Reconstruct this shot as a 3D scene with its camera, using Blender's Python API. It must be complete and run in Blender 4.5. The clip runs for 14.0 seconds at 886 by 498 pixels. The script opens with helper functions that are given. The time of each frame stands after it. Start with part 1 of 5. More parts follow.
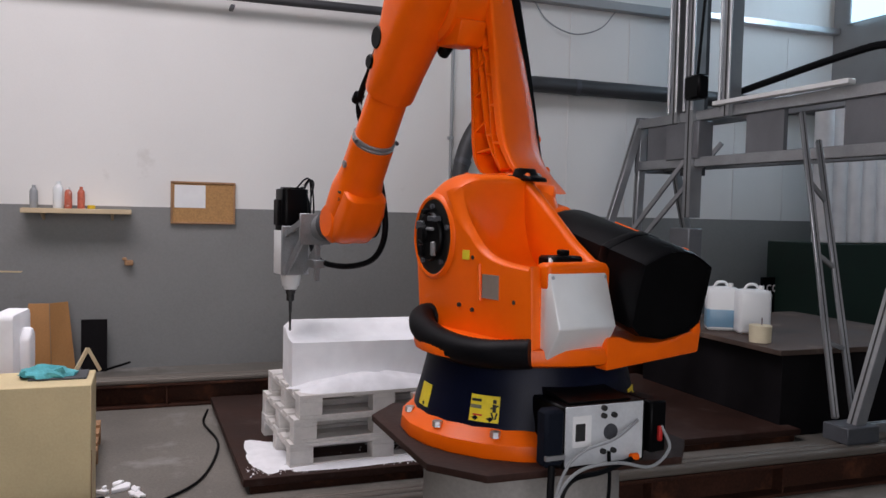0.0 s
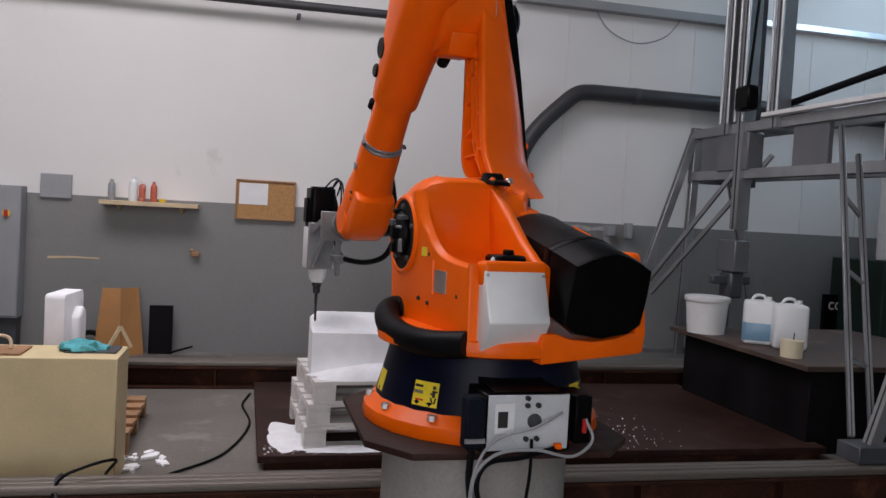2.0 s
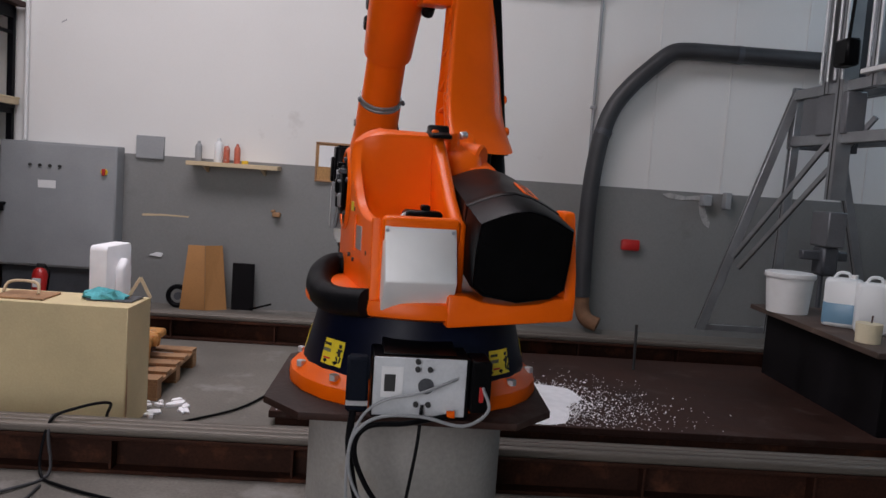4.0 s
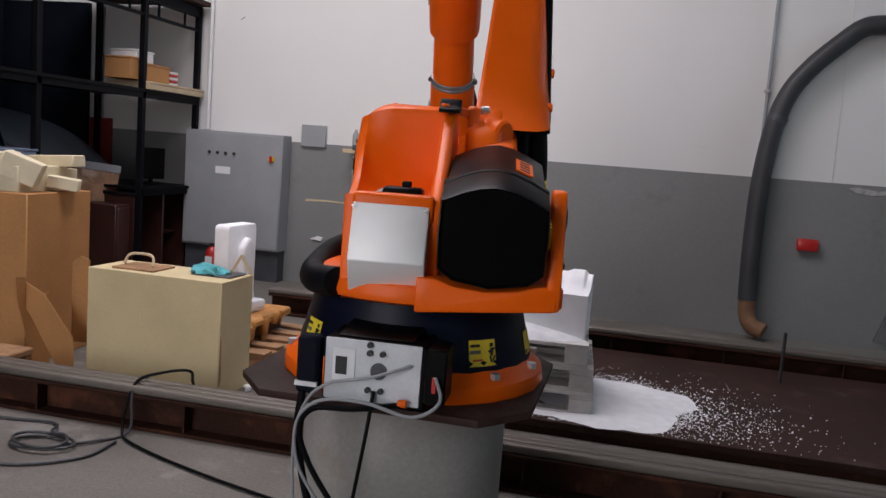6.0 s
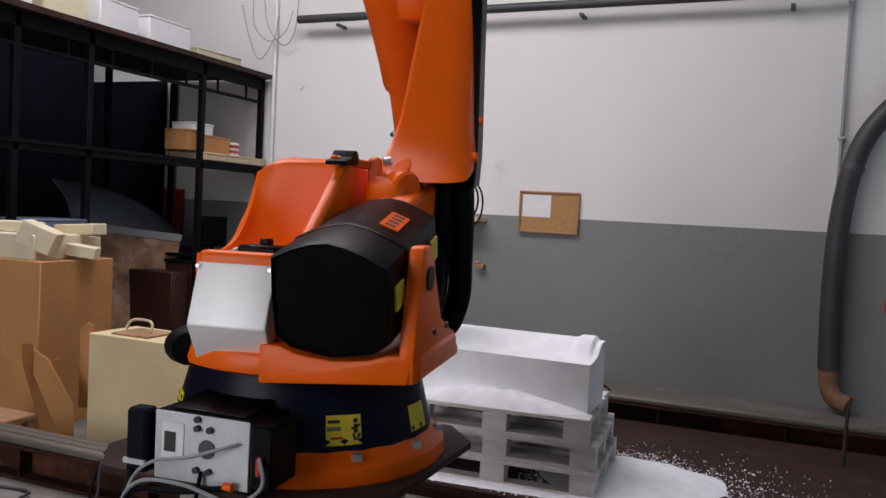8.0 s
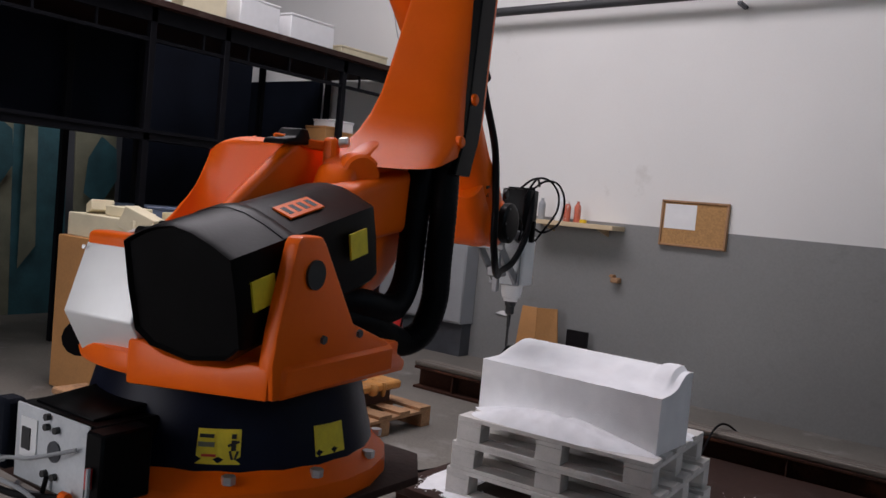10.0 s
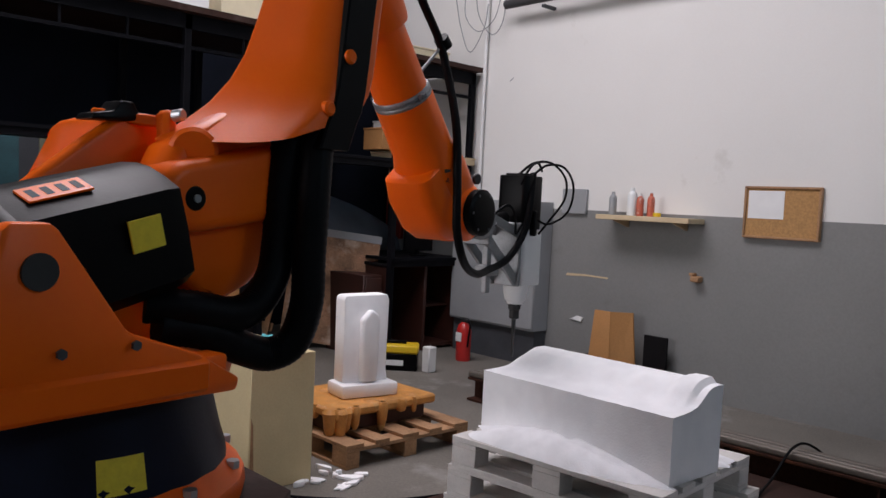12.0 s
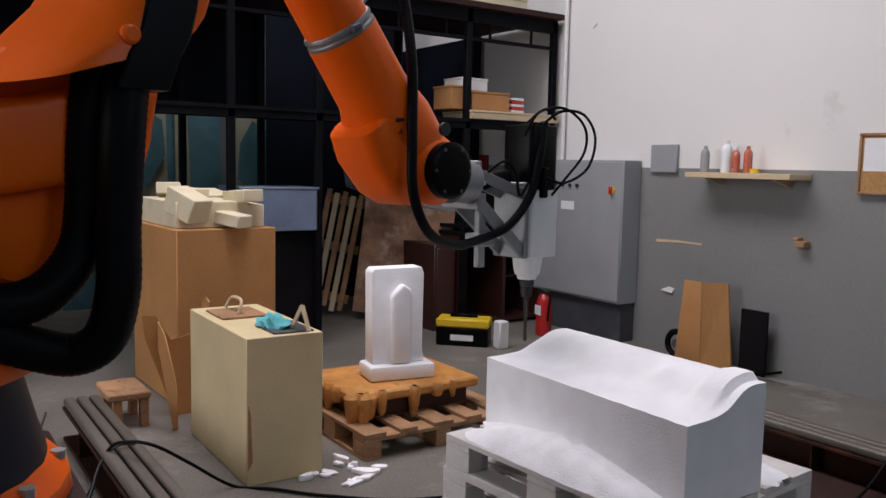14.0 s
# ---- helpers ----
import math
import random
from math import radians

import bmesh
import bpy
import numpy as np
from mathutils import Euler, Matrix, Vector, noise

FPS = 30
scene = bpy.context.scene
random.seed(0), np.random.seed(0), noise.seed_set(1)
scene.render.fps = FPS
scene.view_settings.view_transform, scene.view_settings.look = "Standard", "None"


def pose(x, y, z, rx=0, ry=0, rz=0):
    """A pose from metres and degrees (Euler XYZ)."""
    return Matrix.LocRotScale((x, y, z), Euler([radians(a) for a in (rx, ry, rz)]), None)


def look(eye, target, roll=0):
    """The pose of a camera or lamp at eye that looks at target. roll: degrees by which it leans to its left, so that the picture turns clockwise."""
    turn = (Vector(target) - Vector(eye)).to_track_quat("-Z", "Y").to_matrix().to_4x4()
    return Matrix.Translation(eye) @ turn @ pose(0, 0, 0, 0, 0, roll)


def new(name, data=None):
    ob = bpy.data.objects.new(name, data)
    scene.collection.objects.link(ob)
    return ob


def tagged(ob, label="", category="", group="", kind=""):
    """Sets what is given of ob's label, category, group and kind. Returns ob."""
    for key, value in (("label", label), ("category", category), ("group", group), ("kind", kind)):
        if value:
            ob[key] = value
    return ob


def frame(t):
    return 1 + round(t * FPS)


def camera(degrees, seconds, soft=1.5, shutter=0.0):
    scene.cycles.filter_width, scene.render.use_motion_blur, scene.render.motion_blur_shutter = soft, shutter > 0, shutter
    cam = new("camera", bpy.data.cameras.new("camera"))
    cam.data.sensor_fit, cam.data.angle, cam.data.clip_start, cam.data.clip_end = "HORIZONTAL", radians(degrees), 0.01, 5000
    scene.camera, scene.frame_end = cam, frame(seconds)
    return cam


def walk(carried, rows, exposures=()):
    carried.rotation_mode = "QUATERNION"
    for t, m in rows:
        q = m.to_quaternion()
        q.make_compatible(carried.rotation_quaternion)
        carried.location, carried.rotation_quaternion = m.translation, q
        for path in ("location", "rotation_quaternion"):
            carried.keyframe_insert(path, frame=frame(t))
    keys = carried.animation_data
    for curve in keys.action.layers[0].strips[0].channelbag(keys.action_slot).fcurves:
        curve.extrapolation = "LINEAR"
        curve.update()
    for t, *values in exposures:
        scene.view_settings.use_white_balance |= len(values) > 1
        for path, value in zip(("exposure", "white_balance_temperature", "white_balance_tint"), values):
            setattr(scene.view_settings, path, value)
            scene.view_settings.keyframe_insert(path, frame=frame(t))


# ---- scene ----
cam = camera(56.5, 14.0)
METRES, EYE, TILT, LEAN, TURN = 6.0, 1.62, 0.0, 0.0, -20.6
ROWS = [
    (0.0, 0.0, 0.0, 0.0, 0.06, -2.73, -1.34),
    (0.5, 0.0107, -0.0183, -0.0024, 1.54, -3.62, -2.03),
    (1.0, 0.0279, -0.0314, 0.0004, 3.8, -2.93, -1.98),
    (1.5, 0.0642, -0.038, -0.0011, 7.95, -3.72, -4.58),
    (2.0, 0.092, -0.0323, -0.0001, 7.17, -2.62, -3.16),
    (2.5, 0.1215, -0.0201, 0.0014, 10.13, -2.83, -2.98),
    (5.0, 0.2831, 0.0627, -0.0041, 23.53, -6.42, -2.14),
    (5.5, 0.3011, 0.0901, -0.0032, 28.12, -4.71, -1.58),
    (6.0, 0.3397, 0.1141, -0.0043, 34.07, -6.72, -4.31),
    (6.5, 0.3607, 0.1404, -0.0026, 34.38, -4.21, -3.14),
    (7.0, 0.3812, 0.1705, -0.0009, 37.56, -3.47, -2.68),
    (7.5, 0.4079, 0.2039, -0.0006, 43.25, -4.24, -4.63),
    (8.0, 0.4183, 0.2367, -0.0027, 43.08, -2.72, -2.93),
    (10.5, 0.4509, 0.4239, -0.0034, 59.82, -3.36, -4.95),
    (11.0, 0.4476, 0.4604, -0.0047, 59.26, -3.54, -2.86),
    (11.5, 0.4351, 0.4959, -0.0058, 62.12, -3.48, -3.27),
    (12.0, 0.4308, 0.5346, -0.0081, 67.08, -3.13, -2.83),
    (12.5, 0.4215, 0.5718, -0.0076, 68.58, -5.36, -2.04),
    (13.0, 0.4034, 0.6034, -0.0095, 72.53, -4.84, -1.64),
    (13.5, 0.3893, 0.6374, -0.0103, 76.06, -5.28, -1.83),
    (14.0, 0.3726, 0.6651, -0.0103, 76.66, -5.76, -1.16),
]
walk(cam, [(t, pose(0, 0, EYE, TILT, LEAN, TURN) @ pose(METRES * x, METRES * y, METRES * z, 90 + pitch, roll, yaw)) for t, x, y, z, yaw, pitch, roll in ROWS],
     exposures=[(0.0, -0.2), (0.5, -0.26), (2.0, -0.31), (5.0, -0.38), (5.5, -0.22), (8.0, -0.19), (10.3, -0.38), (10.6, -0.38), (11.1, -0.2), (13.0, -0.26), (14.0, -0.13)])

# ---- light: skylights in the roof, an open gate behind, high windows ----
sky_world = bpy.data.worlds.new("sky")
scene.world = sky_world
sky_world.use_nodes = True
sky_node = sky_world.node_tree.nodes.new("ShaderNodeTexSky")
sky_node.sky_type, sky_node.sun_disc = "NISHITA", False
sky_node.sun_elevation, sky_node.sun_rotation = radians(40), radians(200)
sky_world.node_tree.links.new(sky_node.outputs[0], sky_world.node_tree.nodes["Background"].inputs[0])
sky_world.node_tree.nodes["Background"].inputs[1].default_value = 0.1


def daylight(name, eye, target, w, h, power, colour):
    data = bpy.data.lights.new(name, "AREA")
    data.shape, data.size, data.size_y, data.energy, data.color = "RECTANGLE", w, h, power, colour
    ob = new(name, data)
    ob.matrix_world = look(eye, target)
    return ob


daylight("skylight_lamp", (-0.9, 4.6, 6.15), (-0.9, 4.6, 0), 5.0, 2.4, 355, (1.0, 0.93, 0.99))
daylight("gate_lamp", (-1.5, -5.1, 2.5), (-1.5, 5, 2.3), 4.4, 4.4, 270, (0.94, 0.91, 1.0))
daylight("window_lamp", (8.55, 6.8, 4.6), (5.0, 7.6, 3.2), 2.6, 1.6, 75, (0.62, 0.8, 1.0))


# ---- mesh helpers ----
def out(bm, name, material, parent=None, label=""):
    """Links a bmesh as one mesh object, smooth but for its sharp edges."""
    bmesh.ops.remove_doubles(bm, verts=bm.verts, dist=1e-5)
    bmesh.ops.recalc_face_normals(bm, faces=bm.faces)
    for f in bm.faces:
        f.smooth = True
    for e in bm.edges:
        if len(e.link_faces) == 2:
            e.smooth = e.calc_face_angle(0) < radians(38)
    me = bpy.data.meshes.new(name)
    bm.to_mesh(me)
    bm.free()
    me.materials.append(material)
    ob = new(name, me)
    if parent is not None:
        ob.parent = parent
    if label:
        tagged(ob, label)
    return ob


def part(name, bm, material, parent, label=""):
    return out(bm, name, material, parent, label)


def thing(name, at, label, category, group="", kind="", turn=0):
    ob = new(name)
    ob.empty_display_size = 0.1
    ob.matrix_world = pose(*at, 0, 0, turn)
    return tagged(ob, label, category, group, kind)


def merge(bm, tmp, m=None):
    if m is not None:
        bmesh.ops.transform(tmp, matrix=m, verts=tmp.verts)
    me = bpy.data.meshes.new("tmp")
    tmp.to_mesh(me)
    tmp.free()
    bm.from_mesh(me)
    bpy.data.meshes.remove(me)
    return bm


def bevelled(tmp, w, seg=2):
    if w > 0:
        bmesh.ops.remove_doubles(tmp, verts=tmp.verts, dist=1e-6)
        edges = [e for e in tmp.edges if len(e.link_faces) == 2 and e.calc_face_angle(0) > radians(25)]
        bmesh.ops.bevel(tmp, geom=edges, offset=w, segments=seg, profile=0.5, affect="EDGES", clamp_overlap=True)
    return tmp


def box(x0, x1, y0, y1, z0, z1, bevel=0.0, bm=None, m=None, seg=1):
    tmp = bmesh.new()
    bmesh.ops.create_cube(tmp, size=1)
    bmesh.ops.transform(tmp, matrix=Matrix.Translation(((x0 + x1) / 2, (y0 + y1) / 2, (z0 + z1) / 2)) @ Matrix.Diagonal((x1 - x0, y1 - y0, z1 - z0, 1)), verts=tmp.verts)
    bevelled(tmp, bevel, seg)
    return merge(bm if bm is not None else bmesh.new(), tmp, m)


def beam(a, b, w, h, bevel=0.0, bm=None):
    """A square bar from a to b."""
    a, b = Vector(a), Vector(b)
    m = Matrix.Translation(a) @ (b - a).to_track_quat("Z", "X").to_matrix().to_4x4()
    return box(-w / 2, w / 2, -h / 2, h / 2, 0, (b - a).length, bevel, bm, m)


def prism(points, axis, a0, a1, bevel=0.0, bm=None, seg=2):
    """A polygon pushed along an axis; its points hold the two other axes, in order."""
    tmp = bmesh.new()

    def place(p, a):
        return {"x": (a, p[0], p[1]), "y": (p[0], a, p[1]), "z": (p[0], p[1], a)}[axis]
    lo = [tmp.verts.new(place(p, a0)) for p in points]
    hi = [tmp.verts.new(place(p, a1)) for p in points]
    n = len(points)
    tmp.faces.new(lo)
    tmp.faces.new(hi[::-1])
    for i in range(n):
        tmp.faces.new((lo[i], lo[(i + 1) % n], hi[(i + 1) % n], hi[i]))
    bmesh.ops.recalc_face_normals(tmp, faces=tmp.faces)
    bevelled(tmp, bevel, seg)
    return merge(bm if bm is not None else bmesh.new(), tmp)


def lathe(profile, bm=None, m=None, seg=32):
    """A turned body round z from (radius, z) pairs, closed at both ends."""
    tmp = bmesh.new()
    rings = [[tmp.verts.new((r * math.cos(i * math.tau / seg), r * math.sin(i * math.tau / seg), z)) for i in range(seg)] for r, z in profile]
    for a, b in zip(rings, rings[1:]):
        for i in range(seg):
            tmp.faces.new((a[i], a[(i + 1) % seg], b[(i + 1) % seg], b[i]))
    tmp.faces.new(rings[0][::-1])
    tmp.faces.new(rings[-1])
    return merge(bm if bm is not None else bmesh.new(), tmp, m)


def rod(a, b, r, bm=None, seg=16, r2=None, bevel=0.0):
    a, b = Vector(a), Vector(b)
    d = (b - a).length
    r2 = r if r2 is None else r2
    prof = [(r, 0), (r2, d)] if bevel == 0 else [(r - bevel, 0), (r, bevel), (r2, d - bevel), (r2 - bevel, d)]
    return lathe(prof, bm, Matrix.Translation(a) @ (b - a).to_track_quat("Z", "X").to_matrix().to_4x4(), seg)


def spline(points, step=6):
    pts = [Vector(p) for p in points]
    pts = [2 * pts[0] - pts[1]] + pts + [2 * pts[-1] - pts[-2]]
    res = []
    for p0, p1, p2, p3 in zip(pts, pts[1:], pts[2:], pts[3:]):
        for k in range(step):
            t = k / step
            res.append(0.5 * (2 * p1 + (p2 - p0) * t + (2 * p0 - 5 * p1 + 4 * p2 - p3) * t * t + (3 * p1 - p0 - 3 * p2 + p3) * t ** 3))
    return res + [pts[-2]]


def tube(points, r, bm=None, seg=10, step=6, ripple=0.0):
    """A round hose or cable through the points; ripple makes it corrugated."""
    path = spline(points, step)
    tmp = bmesh.new()
    up, rings = Vector((0.31, 0.22, 0.92)).normalized(), []
    for i, p in enumerate(path):
        d = (path[min(i + 1, len(path) - 1)] - path[max(i - 1, 0)]).normalized()
        side = up.cross(d).normalized()
        up = d.cross(side).normalized()
        q = r * (1 + (ripple if i % 2 else -ripple))
        rings.append([tmp.verts.new(p + q * (math.cos(k * math.tau / seg) * side + math.sin(k * math.tau / seg) * up)) for k in range(seg)])
    for a, b in zip(rings, rings[1:]):
        for i in range(seg):
            tmp.faces.new((a[i], a[(i + 1) % seg], b[(i + 1) % seg], b[i]))
    tmp.faces.new(rings[0][::-1])
    tmp.faces.new(rings[-1])
    return merge(bm if bm is not None else bmesh.new(), tmp)


def loft(sections, bm=None):
    """A skin over closed sections of equal count."""
    tmp = bmesh.new()
    rings = [[tmp.verts.new(p) for p in s] for s in sections]
    n = len(rings[0])
    for a, b in zip(rings, rings[1:]):
        for i in range(n):
            tmp.faces.new((a[i], a[(i + 1) % n], b[(i + 1) % n], b[i]))
    caps = [tmp.faces.new(rings[0][::-1]), tmp.faces.new(rings[-1])]
    if n > 30:
        bmesh.ops.triangulate(tmp, faces=caps, ngon_method="EAR_CLIP")
    return merge(bm if bm is not None else bmesh.new(), tmp)


def rounded(cx, cy, w, h, r, n=4):
    """The outline of a rounded rectangle."""
    res = []
    for k, (sx, sy) in enumerate(((1, 1), (-1, 1), (-1, -1), (1, -1))):
        for i in range(n + 1):
            a = (k + i / n) * math.pi / 2
            res.append((cx + sx * (w / 2 - r) + r * math.cos(a), cy + sy * (h / 2 - r) + r * math.sin(a)))
    return res


# ---- materials ----
def material(name, colour, rough=0.6, metal=0.0, vary=0.12, scale=6.0, bump=0.1, grain=120.0, spots=None, spot_scale=3.0, spot_at=0.58, coat=0.0, spec=0.5, spread=1.0, stretch=(1, 1, 1)):
    """A surface with stains at one scale and grain at another."""
    m = bpy.data.materials.new(name)
    m.use_nodes = True
    nt = m.node_tree
    n, l = nt.nodes, nt.links
    bsdf = n["Principled BSDF"]
    co = n.new("ShaderNodeTexCoord")
    mp = n.new("ShaderNodeMapping")
    mp.inputs["Scale"].default_value = stretch
    info = n.new("ShaderNodeObjectInfo")
    add = n.new("ShaderNodeVectorMath")
    add.operation = "MULTIPLY_ADD"
    l.new(info.outputs["Random"], add.inputs[0])
    add.inputs[1].default_value = (13.0 * spread, 7.0 * spread, 5.0 * spread)
    l.new(co.outputs["Object"], mp.inputs["Vector"])
    l.new(mp.outputs["Vector"], add.inputs[2])
    big = n.new("ShaderNodeTexNoise")
    big.inputs["Scale"].default_value, big.inputs["Detail"].default_value = scale, 6
    fine = n.new("ShaderNodeTexNoise")
    fine.inputs["Scale"].default_value, fine.inputs["Detail"].default_value = grain, 3
    l.new(add.outputs[0], big.inputs["Vector"])
    l.new(add.outputs[0], fine.inputs["Vector"])
    ramp = n.new("ShaderNodeValToRGB")
    c = Vector(colour)
    ramp.color_ramp.elements[0].position, ramp.color_ramp.elements[1].position = 0.3, 0.72
    ramp.color_ramp.elements[0].color = (*(c * (1 - vary)), 1)
    ramp.color_ramp.elements[1].color = (*[min(1, v * (1 + vary)) for v in c], 1)
    l.new(big.outputs["Fac"], ramp.inputs["Fac"])
    mix = n.new("ShaderNodeMix")
    mix.data_type, mix.blend_type = "RGBA", "OVERLAY"
    mix.inputs[0].default_value = min(1, vary * 1.5)
    l.new(ramp.outputs[0], mix.inputs[6])
    l.new(fine.outputs["Fac"], mix.inputs[7])
    last = mix.outputs[2]
    if spots:
        sp = n.new("ShaderNodeTexNoise")
        sp.inputs["Scale"].default_value, sp.inputs["Detail"].default_value, sp.inputs["Roughness"].default_value = spot_scale, 8, 0.65
        l.new(add.outputs[0], sp.inputs["Vector"])
        sr = n.new("ShaderNodeMapRange")
        sr.inputs[1].default_value, sr.inputs[2].default_value = spot_at, spot_at + 0.12
        l.new(sp.outputs["Fac"], sr.inputs[0])
        m2 = n.new("ShaderNodeMix")
        m2.data_type = "RGBA"
        l.new(sr.outputs[0], m2.inputs[0])
        l.new(last, m2.inputs[6])
        m2.inputs[7].default_value = (*spots, 1)
        last = m2.outputs[2]
    l.new(last, bsdf.inputs["Base Color"])
    rr = n.new("ShaderNodeMapRange")
    rr.inputs[3].default_value, rr.inputs[4].default_value = max(0.02, rough - 0.12), min(1, rough + 0.12)
    l.new(big.outputs["Fac"], rr.inputs[0])
    l.new(rr.outputs[0], bsdf.inputs["Roughness"])
    bsdf.inputs["Metallic"].default_value = metal
    bsdf.inputs["Specular IOR Level"].default_value = spec
    bsdf.inputs["Coat Weight"].default_value = coat
    bsdf.inputs["Coat Roughness"].default_value = 0.25
    if bump:
        b = n.new("ShaderNodeBump")
        b.inputs["Strength"].default_value, b.inputs["Distance"].default_value = bump, 0.004
        l.new(fine.outputs["Fac"], b.inputs["Height"])
        l.new(b.outputs[0], bsdf.inputs["Normal"])
    return m


M_WHITE_WALL = material("white_wall_paint", (0.74, 0.73, 0.71), 0.75, vary=0.04, scale=0.7, bump=0.15, grain=60, spots=(0.6, 0.58, 0.55), spot_scale=1.3, spot_at=0.68)
M_GREY_WALL = material("grey_wall_paint", (0.215, 0.215, 0.21), 0.55, vary=0.07, scale=0.9, bump=0.2, grain=50, spots=(0.175, 0.172, 0.165), spot_scale=1.7, spot_at=0.6)
M_FLOOR = material("dusty_concrete", (0.165, 0.15, 0.13), 0.6, vary=0.25, scale=1.1, bump=0.3, grain=70, spots=(0.27, 0.255, 0.235), spot_scale=1.9, spot_at=0.57)
M_SMEAR = material("pale_filler_smear", (0.42, 0.41, 0.4), 0.8, vary=0.2, scale=18, spots=(0.24, 0.24, 0.235), spot_scale=9, spot_at=0.52)
M_OLDWALL = material("old_grey_plaster", (0.3, 0.3, 0.3), 0.8, vary=0.15, scale=1)
# plaster darkened in its colour to stand for the shade behind the rack
M_SHADEWALL = material("shade_dark_plaster", (0.07, 0.075, 0.085), 0.85, vary=0.25, scale=1)
M_CEIL = material("ceiling_panel", (0.22, 0.22, 0.22), 0.8, vary=0.06, scale=1)
M_ORANGE = material("orange_robot_paint", (0.92, 0.132, 0.001), 0.38, vary=0.06, scale=5, bump=0.04, grain=90, coat=0.0, spec=0.26, spots=(0.74, 0.105, 0.001), spot_scale=4, spot_at=0.68)
M_BLACK = material("black_plastic", (0.0025, 0.0025, 0.003), 0.38, vary=0.3, scale=8, bump=0.05, spec=0.09)
M_HOSE = material("black_rubber_hose", (0.004, 0.004, 0.005), 0.5, vary=0.3, scale=14, bump=0.15, spec=0.09)
M_NAVY = material("dark_navy_casting", (0.002, 0.0035, 0.014), 0.42, vary=0.25, scale=5, bump=0.08, spec=0.16)
M_YELLOW = material("yellow_sticker", (0.8, 0.62, 0.03), 0.5, vary=0.08, scale=30)
M_INK = material("black_print", (0.02, 0.02, 0.02), 0.6, bump=0)
M_REDINK = material("red_print", (0.6, 0.04, 0.03), 0.6, bump=0)
M_SHEET = material("sheet_steel", (0.92, 0.92, 0.91), 0.55, 0.4, vary=0.06, scale=5, bump=0.05, grain=200)
M_STEEL = material("brushed_steel", (0.62, 0.63, 0.65), 0.36, 0.85, vary=0.1, scale=7, bump=0.08, grain=200)
M_ALU = material("aluminium_profile", (0.34, 0.35, 0.36), 0.4, 0.75, vary=0.12, scale=5, bump=0.1)
M_GREYPAINT = material("grey_painted_metal", (0.3, 0.31, 0.32), 0.5, vary=0.08, scale=2.5, bump=0.08)
M_GANTRY = material("dull_gantry_plate", (0.15, 0.155, 0.165), 0.5, 0.3, vary=0.15, scale=3, bump=0.08)
M_BLACKSTEEL = material("black_sheet_steel", (0.008, 0.007, 0.008), 0.6, 0.0, vary=0.4, scale=2.5, bump=0.15, spec=0.1)
M_PALEPANEL = material("pale_grey_panel", (0.58, 0.6, 0.62), 0.45, 0.1, vary=0.1, scale=9, bump=0.05)
M_DARKGREY = material("dark_grey_metal", (0.07, 0.075, 0.085), 0.5, 0.2, vary=0.2, scale=5)
M_RUST = material("rusty_beam", (0.038, 0.014, 0.008), 0.8, 0.0, vary=0.4, scale=3, bump=0.5, grain=60, spots=(0.1, 0.036, 0.018), spot_scale=4, spot_at=0.54, spec=0.2)
M_RAIL = material("worn_rail_top", (0.15, 0.13, 0.11), 0.5, 0.4, vary=0.2, scale=4, bump=0.3, stretch=(0.2, 3, 3))
M_BROWNSTEEL = material("brown_steel_plate", (0.034, 0.015, 0.011), 0.6, 0.0, vary=0.3, scale=2.2, bump=0.35, grain=50, spots=(0.06, 0.038, 0.032), spot_scale=3.5, spot_at=0.57, spec=0.2)
M_CONCRETE = material("grey_plinth", (0.29, 0.275, 0.255), 0.55, vary=0.14, scale=3, bump=0.25, grain=60, spots=(0.26, 0.22, 0.18), spot_scale=3, spot_at=0.62)
M_FOAM = material("white_foam", (0.93, 0.93, 0.95), 0.85, vary=0.06, scale=7, bump=0.35, grain=110)
M_DUST = material("white_foam_dust", (0.88, 0.88, 0.9), 0.9, vary=0.06, scale=14, bump=0.8, grain=180)
M_DUSTWOOD = material("dusty_pallet_wood", (0.66, 0.63, 0.6), 0.85, vary=0.12, scale=9, bump=0.4, spots=(0.42, 0.34, 0.27), spot_scale=9, spot_at=0.64)
M_WOOD = material("pallet_wood", (0.36, 0.2, 0.1), 0.75, vary=0.3, scale=5, bump=0.4, grain=90, stretch=(1, 1, 1), spots=(0.16, 0.08, 0.04), spot_scale=6)
M_LIGHTWOOD = material("pale_wood", (0.6, 0.47, 0.3), 0.6, vary=0.1, scale=5, bump=0.2)
M_BEIGE = material("beige_foam_board", (0.66, 0.54, 0.31), 0.75, vary=0.08, scale=3.5, bump=0.25, grain=90, spots=(0.6, 0.47, 0.26), spot_scale=2.6, spot_at=0.6)
M_PALEBEIGE = material("pale_beige_block", (0.68, 0.6, 0.42), 0.8, vary=0.08, scale=7, bump=0.3)
M_CARD = material("brown_cardboard", (0.46, 0.22, 0.075), 0.75, vary=0.1, scale=3, bump=0.12, grain=70)
M_CORK = material("cork", (0.43, 0.235, 0.09), 0.85, vary=0.18, scale=50, bump=0.5, grain=200)
M_PAPER = material("white_paper", (0.78, 0.78, 0.78), 0.7, vary=0.03, scale=12, bump=0.05)
M_RED = material("red_paint", (0.5, 0.02, 0.018), 0.35, vary=0.1, scale=7, coat=0.3)
M_CAN = material("faded_red_can", (0.5, 0.12, 0.07), 0.45, vary=0.2, scale=20, spots=(0.7, 0.62, 0.56), spot_scale=16, spot_at=0.55)
